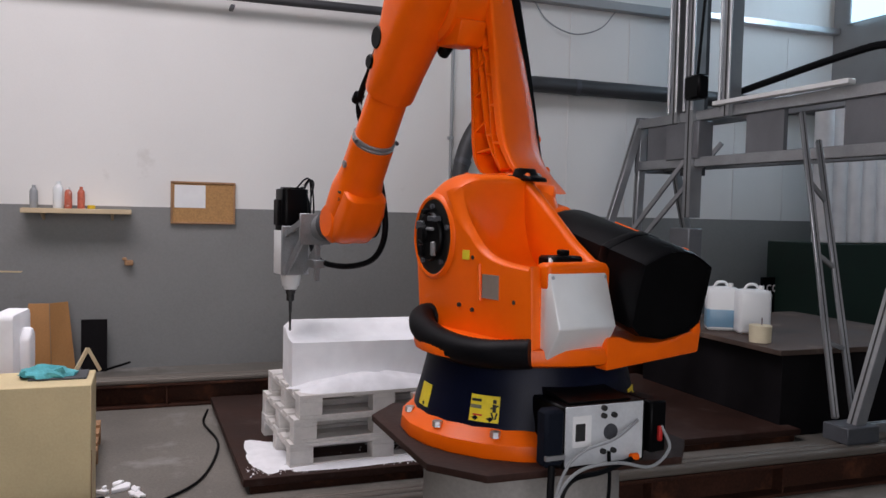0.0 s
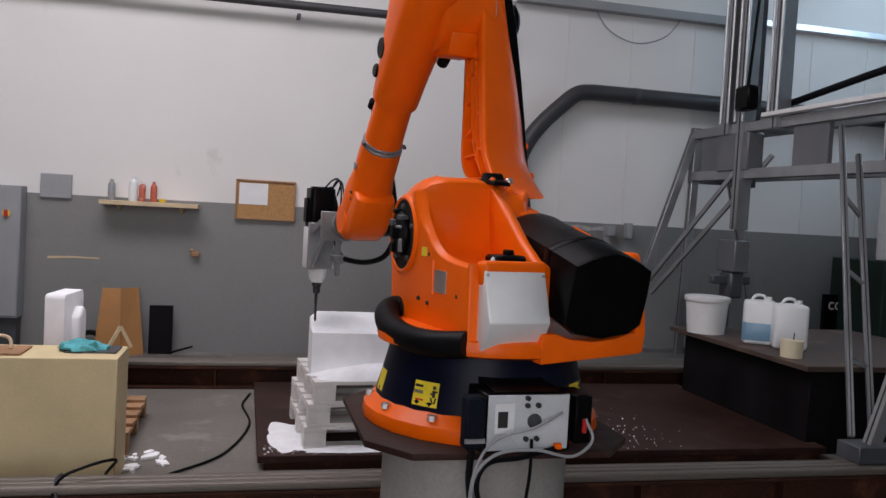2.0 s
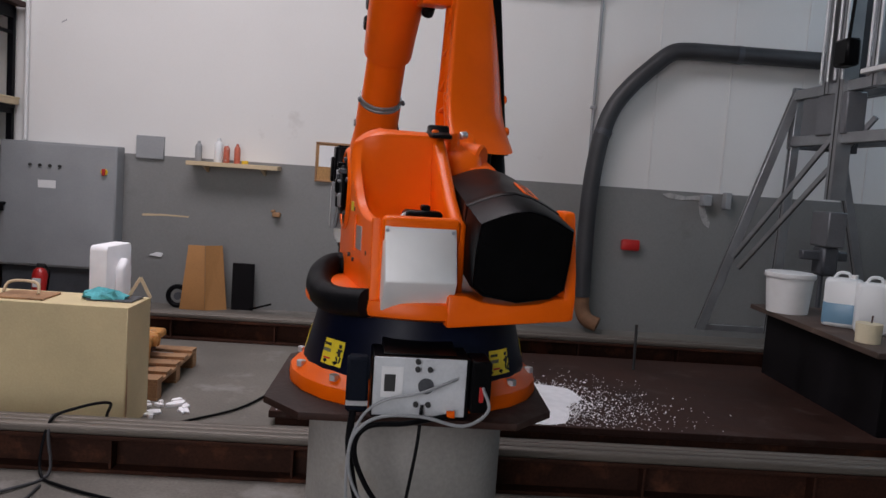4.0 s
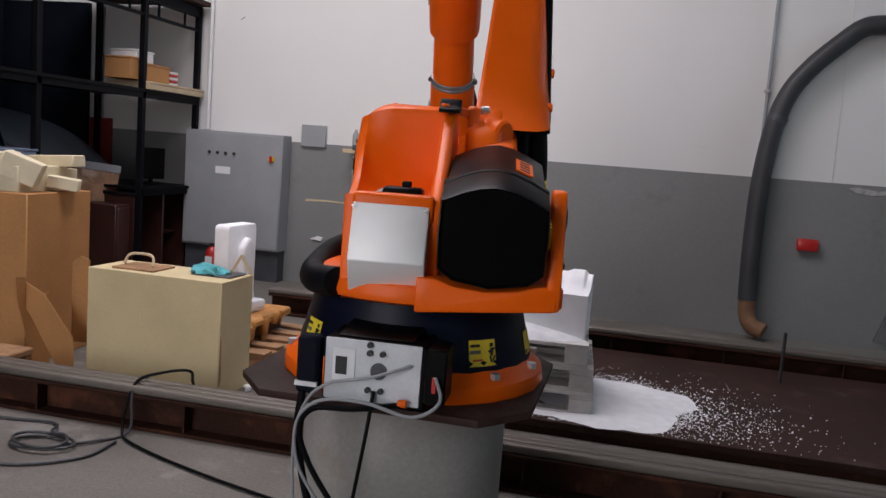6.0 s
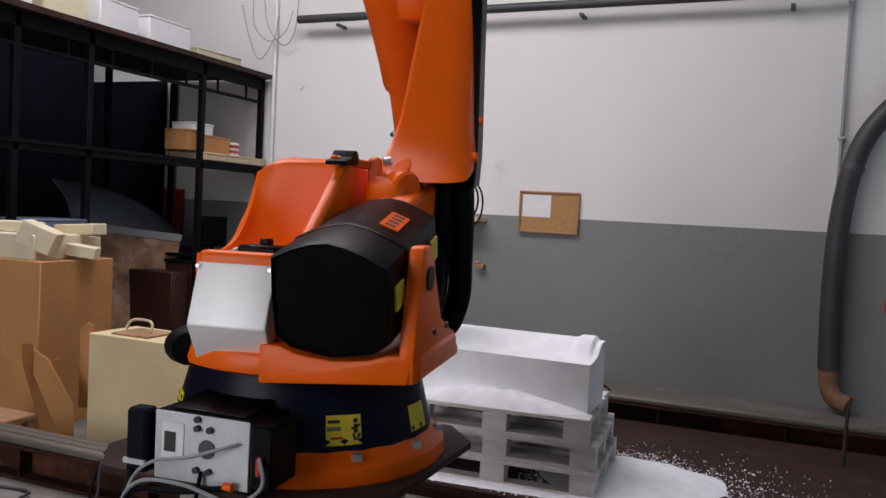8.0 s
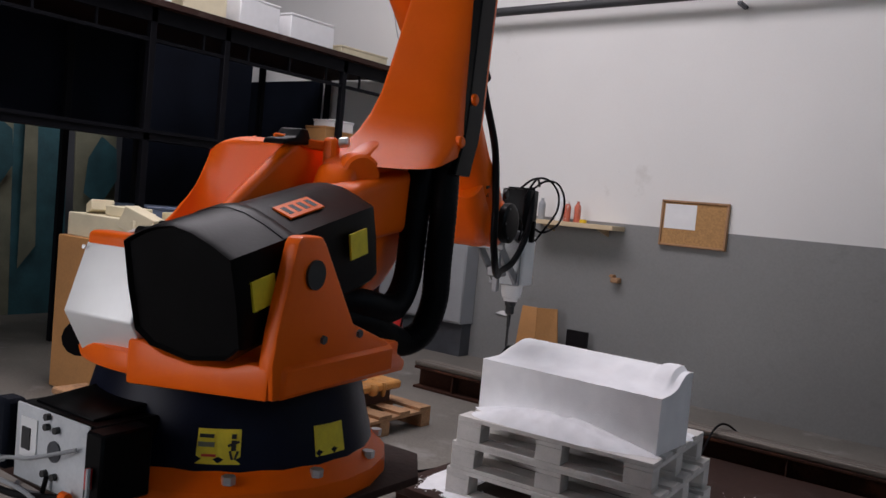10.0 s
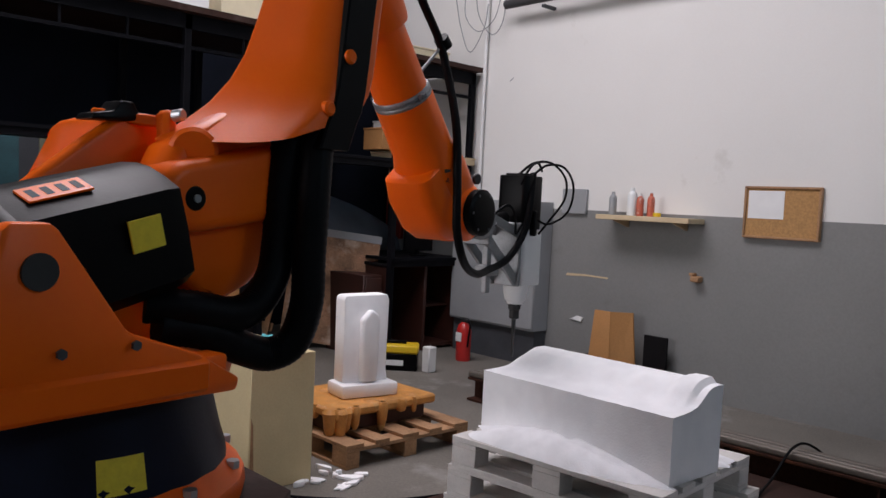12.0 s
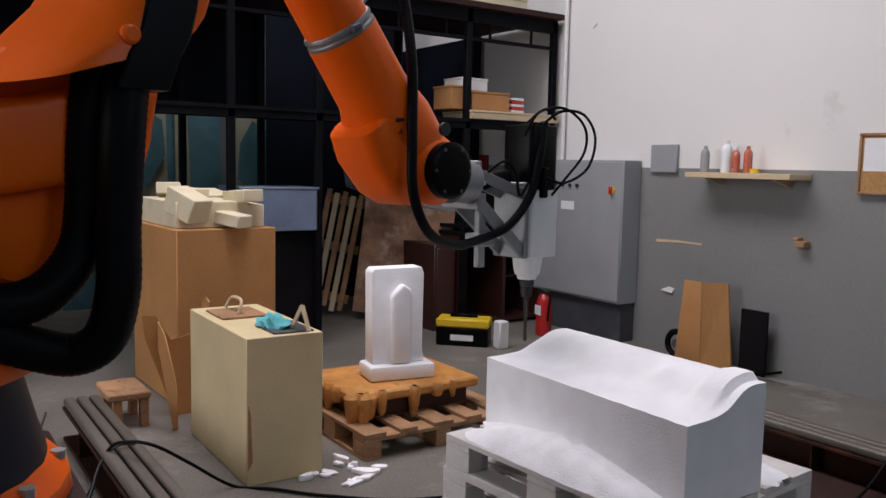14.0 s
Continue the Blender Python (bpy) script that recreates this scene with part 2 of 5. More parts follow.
# the robot's orange darkened, as painted shade for a recess
M_ORANGESHADE = material("shaded_orange_recess", (0.3, 0.03, 0.001), 0.6, vary=0.1, scale=7)
M_REDDARK = material("dark_red_panel", (0.22, 0.012, 0.01), 0.5, vary=0.15, scale=7)
M_CLOTH = material("turquoise_cloth", (0.1, 0.42, 0.46), 0.85, vary=0.2, scale=15, bump=0.5)
M_RACK = material("black_rack_steel", (0.006, 0.006, 0.008), 0.5, 0.0, vary=0.3, scale=6, spec=0.06)
M_DUCT = material("grey_duct", (0.045, 0.046, 0.05), 0.5, 0.1, vary=0.2, scale=4, bump=0.2)
M_DUCTRUST = material("rusty_duct_elbow", (0.2, 0.1, 0.05), 0.75, vary=0.25, scale=8, bump=0.3)
M_PLASTIC = material("white_bucket_plastic", (0.74, 0.74, 0.73), 0.4, vary=0.05, scale=7)
M_AMBER = material("resin_drips", (0.6, 0.27, 0.07), 0.45, vary=0.25, scale=9, bump=0.5, spots=(0.68, 0.45, 0.2), spot_scale=6)
# near-black blue-grey, also the painted shade of the sheets round the rack
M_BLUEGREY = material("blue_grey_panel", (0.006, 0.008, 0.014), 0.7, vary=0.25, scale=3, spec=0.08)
M_GREEN = material("dark_green_crate", (0.009, 0.03, 0.021), 0.6, vary=0.2, scale=4)
M_TEAL = material("teal_painted_board", (0.025, 0.085, 0.1), 0.6, vary=0.35, scale=4)
M_OLIVE = material("pale_olive_board", (0.17, 0.17, 0.115), 0.7, vary=0.2, scale=5)
M_DARKWOOD = material("dark_red_wood", (0.05, 0.016, 0.011), 0.5, vary=0.25, scale=5)
M_YELLOWPL = material("yellow_plastic", (0.75, 0.5, 0.02), 0.4, vary=0.06, scale=8)
M_GLASS = bpy.data.materials.new("translucent_canister")
M_GLASS.use_nodes = True
_b = M_GLASS.node_tree.nodes["Principled BSDF"]
_b.inputs["Base Color"].default_value, _b.inputs["Roughness"].default_value = (0.78, 0.8, 0.8, 1), 0.35
_b.inputs["Subsurface Weight"].default_value, _b.inputs["Subsurface Radius"].default_value = 0.3, (0.05, 0.05, 0.05)
M_LIQUID = material("blue_liquid", (0.16, 0.3, 0.42), 0.3, vary=0.06, scale=5)
M_TOOLMETAL = material("dull_machined_metal", (0.26, 0.265, 0.27), 0.45, 0.5, vary=0.15, scale=8)
M_WINDOW = bpy.data.materials.new("bright_window_pane")
M_WINDOW.use_nodes = True
_b = M_WINDOW.node_tree.nodes["Principled BSDF"]
_b.inputs["Base Color"].default_value = (0.5, 0.7, 0.9, 1)
_b.inputs["Emission Color"].default_value, _b.inputs["Emission Strength"].default_value = (0.55, 0.8, 1.0, 1), 1.6

M_CLEARSTORY = bpy.data.materials.new("white_window_pane")
M_CLEARSTORY.use_nodes = True
_b = M_CLEARSTORY.node_tree.nodes["Principled BSDF"]
_b.inputs["Base Color"].default_value = (0.8, 0.8, 0.8, 1)
_b.inputs["Emission Color"].default_value, _b.inputs["Emission Strength"].default_value = (1.0, 0.96, 0.9, 1), 4.0


# ---- the hall ----
def setting(name, bm, mat, label, category):
    return tagged(out(bm, name, mat), label, category, kind="structure")


X0, X1, Y0, Y1, TOP, LINE = -7.0, 8.7, -5.2, 8.58, 6.2, 1.58
setting("floor", box(X0 - 0.3, X1 + 0.3, Y0 - 0.3, Y1 + 0.3, -0.3, 0), M_FLOOR, "dusty worn grey-brown concrete workshop floor", "floor")
wall_n = setting("wall_north", box(X0 - 0.3, X1 + 0.3, Y1, Y1 + 0.3, LINE, TOP), M_WHITE_WALL, "white painted workshop wall above grey band", "wall")
part("painted_band", box(X0 - 0.3, X1 + 0.3, Y1 - 0.002, Y1 + 0.3, 0, LINE), M_GREY_WALL, wall_n, "grey painted lower wall band")
for x in (3.95, 4.75, 5.55, 6.35, 7.15, 7.95):
    part("panel_rib", box(x - 0.008, x + 0.008, Y1 - 0.008, Y1 + 0.01, LINE, 3.95, 0.003), M_WHITE_WALL, wall_n)
# west wall: shade is put into its dark colour
wall_w = setting("wall_west", box(X0 - 0.3, X0, Y0, Y1, 0, TOP), M_SHADEWALL, "grey painted side wall", "wall")
wall_e = setting("wall_east", box(X1, X1 + 0.3, Y0, Y1, 0, TOP), M_OLDWALL, "grey painted side wall", "wall")
bm = box(X0, -3.8, Y0 - 0.3, Y0, 0, TOP)
box(0.8, X1, Y0 - 0.3, Y0, 0, TOP, 0, bm)
box(-3.8, 0.8, Y0 - 0.3, Y0, 4.8, TOP, 0, bm)
setting("wall_south", bm, M_OLDWALL, "grey plastered wall with a wide gate opening", "wall")
bm = box(X0 - 0.3, X1 + 0.3, Y0 - 0.3, 3.3, TOP, TOP + 0.2)
box(X0 - 0.3, X1 + 0.3, 5.9, Y1 + 0.3, TOP, TOP + 0.2, 0, bm)
box(X0 - 0.3, -3.5, 3.3, 5.9, TOP, TOP + 0.2, 0, bm)
box(2.7, X1 + 0.3, 3.3, 5.9, TOP, TOP + 0.2, 0, bm)
setting("ceiling", bm, M_CEIL, "pale ceiling with a long skylight", "ceiling")

# steel rail along the top of the wall, pipes and high window band
setting("trim_1", box(3.3, 6.4, 8.45, 8.578, 4.0, 4.1, 0.006), M_GREYPAINT, "grey steel ledge high on the wall", "trim")
setting("trim_2", box(6.4, 8.69, 8.45, 8.578, 4.04, 4.12, 0.006), M_STEEL, "bright steel window ledge", "trim")
w = thing("window_1", (8.66, 6.8, 4.15), "bluish high window band in the side wall", "window", kind="structure")
for i in range(4):
    part("pane", box(-1.55 + i * 0.76, -0.83 + i * 0.76, 0.0, 0.02, 0, 1.6, 0, None, Matrix.Rotation(math.pi / 2, 4, "Z")), M_WINDOW, w)
for i in range(5):
    part("window_frame", box(-1.6 + i * 0.76, -1.55 + i * 0.76, -0.03, 0.05, -0.02, 1.65, 0.004, None, Matrix.Rotation(math.pi / 2, 4, "Z")), M_GREYPAINT, w)

w = thing("window_2", (8.66, -2.0, 3.9), "bluish high window band further along the side wall", "window", kind="structure")
for i in range(6):
    part("pane", box(-2.4 + i * 0.8, -1.66 + i * 0.8, 0.0, 0.02, 0, 1.9, 0, None, Matrix.Rotation(math.pi / 2, 4, "Z")), M_WINDOW, w)
for i in range(7):
    part("window_frame", box(-2.46 + i * 0.8, -2.4 + i * 0.8, -0.03, 0.05, -0.02, 1.95, 0.004, None, Matrix.Rotation(math.pi / 2, 4, "Z")), M_GREYPAINT, w)
w = thing("window_3", (-1.5, -5.16, 5.0), "bright white light band over the gate", "window", kind="structure")
for i in range(6):
    part("pane", box(-2.4 + i * 0.8, -1.66 + i * 0.8, -0.02, 0.0, 0, 1.05), M_CLEARSTORY, w)

p = thing("wall_pipe", (3.27, 8.53, 0), "thin grey conduit clipped upright on the wall", "pipe")
part("pipe", rod((0, 0, 0.25), (0.0, 0, 4.0), 0.017), M_GREYPAINT, p)
for z in (1.2, 2.4, 3.6):
    part("clip", box(-0.03, 0.03, -0.02, 0.045, z, z + 0.03, 0.003), M_STEEL, p)
p = thing("roof_pipe", (0, 8.4, 3.62), "dark pipe running along the top of the wall", "pipe")
part("pipe", rod((-2.3, 0, 0.02), (3.2, 0, 0.06), 0.045), M_DUCT, p)
for x in (-1.8, 0.9, 2.8):
    part("bracket", box(x - 0.02, x + 0.02, -0.01, 0.18, -0.07, -0.04, 0.004), M_DARKGREY, p)

# extraction duct
d = thing("extraction_duct", (3.4, 8.42, 0.1), "dark grey round extraction duct bending along the wall", "duct")
part("pipe", tube([(-0.11, 0, 0.28), (-0.125, 0, 0.9), (-0.11, 0, 1.5), (-0.05, 0, 1.98), (0.05, 0, 2.3), (0.22, 0, 2.55), (0.45, 0, 2.78), (0.62, 0, 2.92), (0.78, 0, 2.955), (1.1, 0, 2.96), (2.6, 0, 2.96), (5.8, 0, 2.94)], 0.09, seg=16), M_DUCT, d)
part("elbow", tube([(-0.11, 0, 0.32), (-0.1, -0.01, 0.15), (-0.05, -0.05, 0.04), (0.06, -0.1, -0.005)], 0.08, seg=14), M_DUCTRUST, d, "rusty brown lower elbow")
for q in ((-0.03, 0, 2.05), (1.35, 0, 2.96), (3.0, 0, 2.955)):
    a = Vector(q)
    v = Vector((0.03, 0, 0)) if q[0] > 1 else Vector((0.012, 0, 0.03))
    part("collar", rod(a - v, a + v, 0.096, seg=16), M_DARKGREY, d)

b = thing("alarm_box", (3.8, 8.53, 0.96), "red wall-mounted alarm box", "alarm")
part("body", box(-0.1, 0.1, -0.03, 0.045, -0.06, 0.06, 0.02, seg=2), M_RED, b)
b = thing("wall_lamp", (4.58, 8.5, 1.5), "grey socket box with white drips below", "socket")
part("body", box(-0.05, 0.05, -0.04, 0.075, -0.06, 0.06, 0.008), M_GREYPAINT, b)
part("cover", box(0.2, 0.27, -0.03, 0.075, -0.08, 0.1, 0.008), M_GREYPAINT, b)
part("splash", prism([(-0.47, 0.04), (-0.38, 0.055), (-0.2, 0.03), (-0.06, 0.05), (0.04, 0.02), (-0.02, -0.01), (-0.14, 0.0), (-0.26, -0.015), (-0.4, 0.0)], "y", 0.07, 0.0745), M_SMEAR, b, "pale filler smear")
part("drip", prism([(-0.06, -0.02), (0.0, -0.02), (0.03, -0.12), (0.09, -0.24), (0.08, -0.3), (0.02, -0.26), (-0.03, -0.17)], "y", 0.07, 0.0745), M_SMEAR, b)

# cork board, shelf, switch plate
b = thing("cork_board", (0.65, 8.555, 1.63), "wood-framed cork notice board with a pinned sheet", "notice board")
part("panel", box(-0.29, 0.29, -0.01, 0.02, -0.2, 0.2), M_CORK, b)
for q in ((-0.31, 0.31, 0.19, 0.21), (-0.31, 0.31, -0.21, -0.19), (-0.31, -0.29, -0.19, 0.19), (0.29, 0.31, -0.19, 0.19)):
    part("frame", box(q[0], q[1], -0.025, 0.022, q[2], q[3], 0.004), M_WOOD, b)
part("paper", box(-0.275, 0.02, -0.014, -0.011, -0.05, 0.175), M_PAPER, b, "white paper sheet")

s = thing("wall_shelf", (-0.49, 8.42, 1.55), "pale wooden wall shelf holding bottles", "shelf")
part("board", box(-0.47, 0.47, -0.12, 0.155, -0.045, 0.0, 0.004), M_LIGHTWOOD, s)
for x in (-0.3, 0.3):
    part("bracket", prism([(0.155, -0.046), (0.155, -0.11), (-0.08, -0.046)], "x", x - 0.012, x + 0.012), M_LIGHTWOOD, s)


def bottle(x, r, h, mat, cap, label, cat="bottle"):
    o = thing("bottle", (x, 8.42, 1.55), label, cat, "bottles on the wall shelf")
    part("body", lathe([(r * 0.94, 0), (r, 0.01), (r, h * 0.72), (r * 0.8, h * 0.82), (r * 0.45, h * 0.88)], seg=16), mat, o)
    part("cap", lathe([(r * 0.45, h * 0.87), (r * 0.42, h)], seg=12), cap, o)


bottle(-0.86, 0.036, 0.21, M_GREYPAINT, M_GREYPAINT, "grey spray bottle on the wall shelf")
bottle(-0.655, 0.045, 0.25, M_GLASS, M_GLASS, "white plastic bottle on the wall shelf")
bottle(-0.57, 0.033, 0.2, M_CAN, M_PLASTIC, "red spray can on the wall shelf")
bottle(-0.46, 0.033, 0.205, M_CAN, M_CAN, "red and white can on the wall shelf")
o = thing("tape_roll", (-0.37, 8.38, 1.55), "small yellow tape roll", "tape")
part("body", rod((0, 0, 0), (0, 0, 0.035), 0.035, seg=16, bevel=0.004), M_YELLOWPL, o)
o = thing("switch_plate", (-1.4, 8.555, 1.66), "dark grey square cover plate on the wall", "cover plate")
part("plate", box(-0.145, 0.145, -0.012, 0.022, -0.12, 0.12, 0.005), M_GREYPAINT, o)
o = thing("door_pull", (-0.04, 8.52, 1.04), "small brown wooden knob on the wall", "knob")
part("body", box(-0.04, 0.04, -0.03, 0.055, -0.03, 0.02, 0.008), M_WOOD, o)
part("arm", box(-0.06, -0.02, -0.02, 0.055, 0.02, 0.045, 0.006), M_WOOD, o)

# scrapes, corner pipe and loose wires on the wall
part("scrape", prism([(-1.47, 0.93), (-1.2, 0.945), (-0.98, 0.94), (-0.97, 0.955), (-1.25, 0.962), (-1.46, 0.955)], "y", Y1 - 0.006, Y1 - 0.001), M_LIGHTWOOD, wall_n, "bare scraped streak")
part("scrape", prism([(-1.38, 0.515), (-1.25, 0.5), (-1.23, 0.54), (-1.3, 0.55)], "y", Y1 - 0.02, Y1 - 0.001), M_PAPER, wall_n)
part("scrape", prism([(-2.36, 2.88), (-2.31, 2.91), (-2.3, 2.93), (-2.35, 2.9)], "y", Y1 - 0.004, Y1 - 0.001), M_GREYPAINT, wall_n)
p = thing("corner_pipe", (-2.69, 8.54, 1.65), "white pipe running up beside the rack", "pipe")
part("pipe", rod((0, 0, 0), (0, 0, 3.2), 0.022, seg=12), M_PLASTIC, p)
c = thing("hanging_wires", (-2.7, 8.45, 3.4), "loose thin wires hanging in loops under the pipe", "wires")
for k, q in enumerate(([(-0.4, 0, 0.45), (-0.3, 0, 0.1), (-0.14, 0, -0.18), (0.05, 0, 0.05), (0.1, 0, 0.3)], [(-0.25, 0, 0.5), (-0.2, -0.03, 0.2), (0.0, -0.03, 0.02), (0.22, -0.03, 0.12), (0.3, -0.02, 0.35)], [(-0.1, 0, 0.5), (-0.05, 0.02, 0.2), (0.15, 0.02, -0.02), (0.3, 0.02, 0.1), (0.35, 0.02, 0.5)])):
    part("wire", tube(q, 0.006, seg=6), M_GREYPAINT, c)

# grey electrical cabinet
c = thing("electrical_cabinet", (-2.26, 8.5, 0.35), "grey painted steel electrical cabinet on the wall", "cabinet")
part("body", box(-0.59, 0.59, -0.15, 0.075, 0, 1.29, 0.006), M_GREYPAINT, c)
part("plinth", box(-0.57, 0.57, -0.1, 0.075, -0.35, 0), M_DARKGREY, c, "dark recessed plinth")
part("door", box(-0.58, 0.58, -0.16, -0.152, 0.02, 1.27, 0.003), M_GREYPAINT, c)
for i in range(4):
    part("lamp", rod((-0.28 + i * 0.1, -0.16, 1.05), (-0.28 + i * 0.1, -0.18, 1.05), 0.016, seg=10), M_INK, c)
k = part("main_switch", rod((0.47, -0.16, 1.02), (0.47, -0.175, 1.02), 0.035, seg=16), M_YELLOWPL, c, "yellow and red main switch")
part("knob", box(0.455, 0.485, -0.2, -0.172, 0.985, 1.055, 0.005), M_RED, k)
part("maker_plate", box(-0.2, -0.02, -0.163, -0.16, 0.82, 0.9), M_PAPER, c)

# ---- rails and platform ----


def crane_rail(name, y, x0, x1, label):
    r = thing(name, (0, y, 0), label, "rail", "steel floor rails")
    part("beam_web", box(x0, x1, -0.01, 0.01, 0.02, 0.17), M_RUST, r)
    part("foot_flange", box(x0, x1, -0.1, 0.1, 0, 0.02, 0.003), M_RUST, r)
    part("top_flange", box(x0, x1, -0.1, 0.1, 0.17, 0.19, 0.003), M_RUST, r)
    for q in (-0.066, 0.0, 0.066):
        part("rail_strip", prism(rounded(q, 0.213, 0.054, 0.046 if q <= 0 else 0.04, 0.014), "x", x0, x1), M_RAIL, r, "worn shiny running strip")
    n = int((x1 - x0) / 0.9)
    for i in range(n):
        part("stiffener", box(x0 + 0.4 + i * 0.9, x0 + 0.412 + i * 0.9, -0.09, 0.09, 0.02, 0.17), M_RUST, r)
    return r


crane_rail("crane_rail", 3.81, -1.36, 9.0, "rust-brown steel beam with a worn rail on top")
crane_rail("crane_rail", 6.93, -1.05, 9.0, "dark steel beam with a worn rail by the wall")

pl = thing("steel_platform", (0, 0, 0), "brown-painted steel floor platform strewn with foam dust", "platform")
part("deck", box(0.58, 4.55, 4.62, 6.72, 0.045, 0.09, 0.004), M_BROWNSTEEL, pl)
for y in (4.66, 5.6, 6.66):
    part("frame", box(0.62, 4.5, y - 0.03, y + 0.03, 0, 0.045), M_RUST, pl)


# ---- pallets and foam pieces ----
def pallet(at, turn, mat, label, w=1.2, d=0.8):
    p = thing("pallet", at, label, "pallet", "wooden pallets", turn=turn)
    for j, y in enumerate((0.05, d / 2, d - 0.05)):
        part("bottom_board", box(0, w, y - 0.05, y + 0.05, 0, 0.02, 0.002), mat, p)
        for x in (0.0, w / 2 - 0.07, w - 0.14):
            part("block", box(x, x + 0.14, y - 0.05, y + 0.05, 0.02, 0.098, 0.003), mat, p)
    for x in (0.0, w / 2 - 0.07, w - 0.14):
        part("cross_board", box(x, x + 0.14, 0, d, 0.098, 0.12, 0.002), mat, p)
    for j in range(5):
        y = j * (d - 0.13) / 4
        part("top_board", box(0, w, y, y + 0.13 - (j % 2) * 0.02, 0.12, 0.142, 0.002), mat, p)
    return p


pallet((0.86, 4.74, 0.09), 3, M_DUSTWOOD, "wooden pallet covered in white foam dust, lower of three", 1.15, 0.84)
pallet((0.88, 4.74, 0.233), 4, M_DUSTWOOD, "wooden pallet covered in white foam dust, middle of three", 1.12, 0.84)
pallet((0.91, 4.73, 0.376), 4, M_DUSTWOOD, "wooden pallet covered in white foam dust, top of three", 1.05, 0.82)


def foam_block():
    """The carved block: a straight base with a raised, softly worked back."""
    b = thing("foam_block", (0.9, 4.93, 0.52), "white foam block being milled, with a raised curved back", "foam block", turn=-1)
    n, sec = 96, []
    outline = [(p.x, p.z) for p in spline([(0.0, 0, 0.275), (0.07, 0, 0.278), (0.14, 0, 0.287), (0.185, 0, 0.304), (0.225, 0, 0.334), (0.265, 0, 0.358), (0.315, 0, 0.37), (0.37, 0, 0.37)], 4)]
    ovals = ((0.17, 0.24, 0.065), (0.29, 0.24, 0.07), (0.56, 0.23, 0.075), (0.7, 0.24, 0.07))
    for i in range(n + 1):
        s = i / n
        x = 1.02 * s
        ring = [(x, 0.0, 0.0)]
        for y, z in outline:
            lift = min(1, max(0, (y - 0.13) / 0.09))
            step = 0.0
            if 0.84 < s <= 0.95:
                step = 0.018 * min(1, (s - 0.84) / 0.03) * lift
            elif s > 0.95:
                step = (0.006 if s < 0.965 else -0.006) * lift
            for os, oy, rad in ovals:
                d = math.hypot((s - os) * 0.9, (y - oy) * 1.1) / rad
                if d < 1.3:
                    step += 0.009 * (math.cos(min(1, d) * math.pi) + 0.35) * (1.3 - d) / 1.3
            rough = 0.0022 * noise.noise(Vector((x * 22, y * 22, 3.1)))
            ring.append((x, y, 0.275 + (z - 0.275) * (0.55 + 0.45 * min(1, s / 0.05)) + step + rough))
        sec.append(ring + [(x, 0.37, 0.0)])
    part("body", loft(sec), M_FOAM, b)
    return b


foam_block()


def heap(name, at, rx, ry, h, mat, label, seed, n=64):
    """A low uneven heap of dust with a ragged edge."""
    rnd = random.Random(seed)
    bm = bmesh.new()
    ph = [rnd.uniform(0, 6.28) for _ in range(4)]
    rings = []
    for j, f in enumerate((1.0, 0.92, 0.75, 0.5, 0.25)):
        ring = []
        for i in range(n):
            a = i * math.tau / n
            q = f * (1 + 0.1 * math.sin(3 * a + ph[0]) + 0.07 * math.sin(5 * a + ph[1]) + 0.025 * rnd.uniform(-1, 1) * f * f + 0.025 * math.sin(11 * a + ph[3]))
            z = 0.0 if j == 0 else h * (1 - f * f) * (1 + 0.12 * math.sin(4 * a + ph[2] + j))
            ring.append(bm.verts.new((rx * q * math.cos(a), ry * q * math.sin(a), z)))
        rings.append(ring)
    for a, b in zip(rings, rings[1:]):
        for i in range(n):
            bm.faces.new((a[i], a[(i + 1) % n], b[(i + 1) % n], b[i]))
    bm.faces.new(rings[-1])
    bm.faces.new(rings[0][::-1])
    ob = out(bm, name, mat)
    ob.matrix_world = pose(*at)
    return tagged(ob, label, "dust", kind="stuff")


heap("foam_dust", (1.3, 4.76, 0.091), 0.6, 0.09, 0.014, M_DUST, "white foam dust in front of the pallets", 1)
heap("foam_dust", (2.1, 5.2, 0.091), 0.52, 0.56, 0.03, M_DUST, "white foam dust heap on the platform", 2)
heap("foam_dust", (0.77, 5.05, 0.091), 0.13, 0.34, 0.008, M_DUST, "white foam dust beside the pallets", 3)
heap("foam_dust", (1.36, 4.9, 0.519), 0.5, 0.15, 0.085, M_DUST, "white foam dust drifted against the block", 4)
heap("foam_dust", (1.75, 5.42, 0.519), 0.18, 0.1, 0.02, M_DUST, "white foam dust on the top pallet", 5)
rnd = random.Random(7)
verts, faces = [], []
for i in range(4200):
    a, r = rnd.uniform(-math.pi, math.pi), 0.9 + abs(rnd.gauss(0, 0.16)) * (2.5 if rnd.random() < 0.2 else 1.0)
    x, y, s = 2.08 + 0.5 * r * math.cos(a), 5.2 + 0.56 * r * math.sin(a), rnd.uniform(0.0015, 0.0045) * (2.2 if rnd.random() < 0.15 else 1.3)
    if i % 5 == 0:
        x, y = rnd.uniform(0.62, 2.2), rnd.gauss(4.75, 0.08)
    if i % 4 == 0:
        x, y = 2.5 + abs(rnd.gauss(0, 0.35)), rnd.gauss(5.15, 0.35)
    if not (0.6 < x < 4.4 and 4.64 < y < 6.7):
        continue
    k, t = len(verts), rnd.uniform(0, 6.28)
    verts += [(x + s * math.cos(t + q), y + s * math.sin(t + q) * 0.8, 0.0902) for q in (0, 1.9, 3.3, 4.9)] + [(x, y, 0.0902 + s * 1.2)]
    faces += [(k, k + 1, k + 4), (k + 1, k + 2, k + 4), (k + 2, k + 3, k + 4), (k + 3, k, k + 4)]
me = bpy.data.meshes.new("foam_crumbs")
me.from_pydata(verts, [], faces)
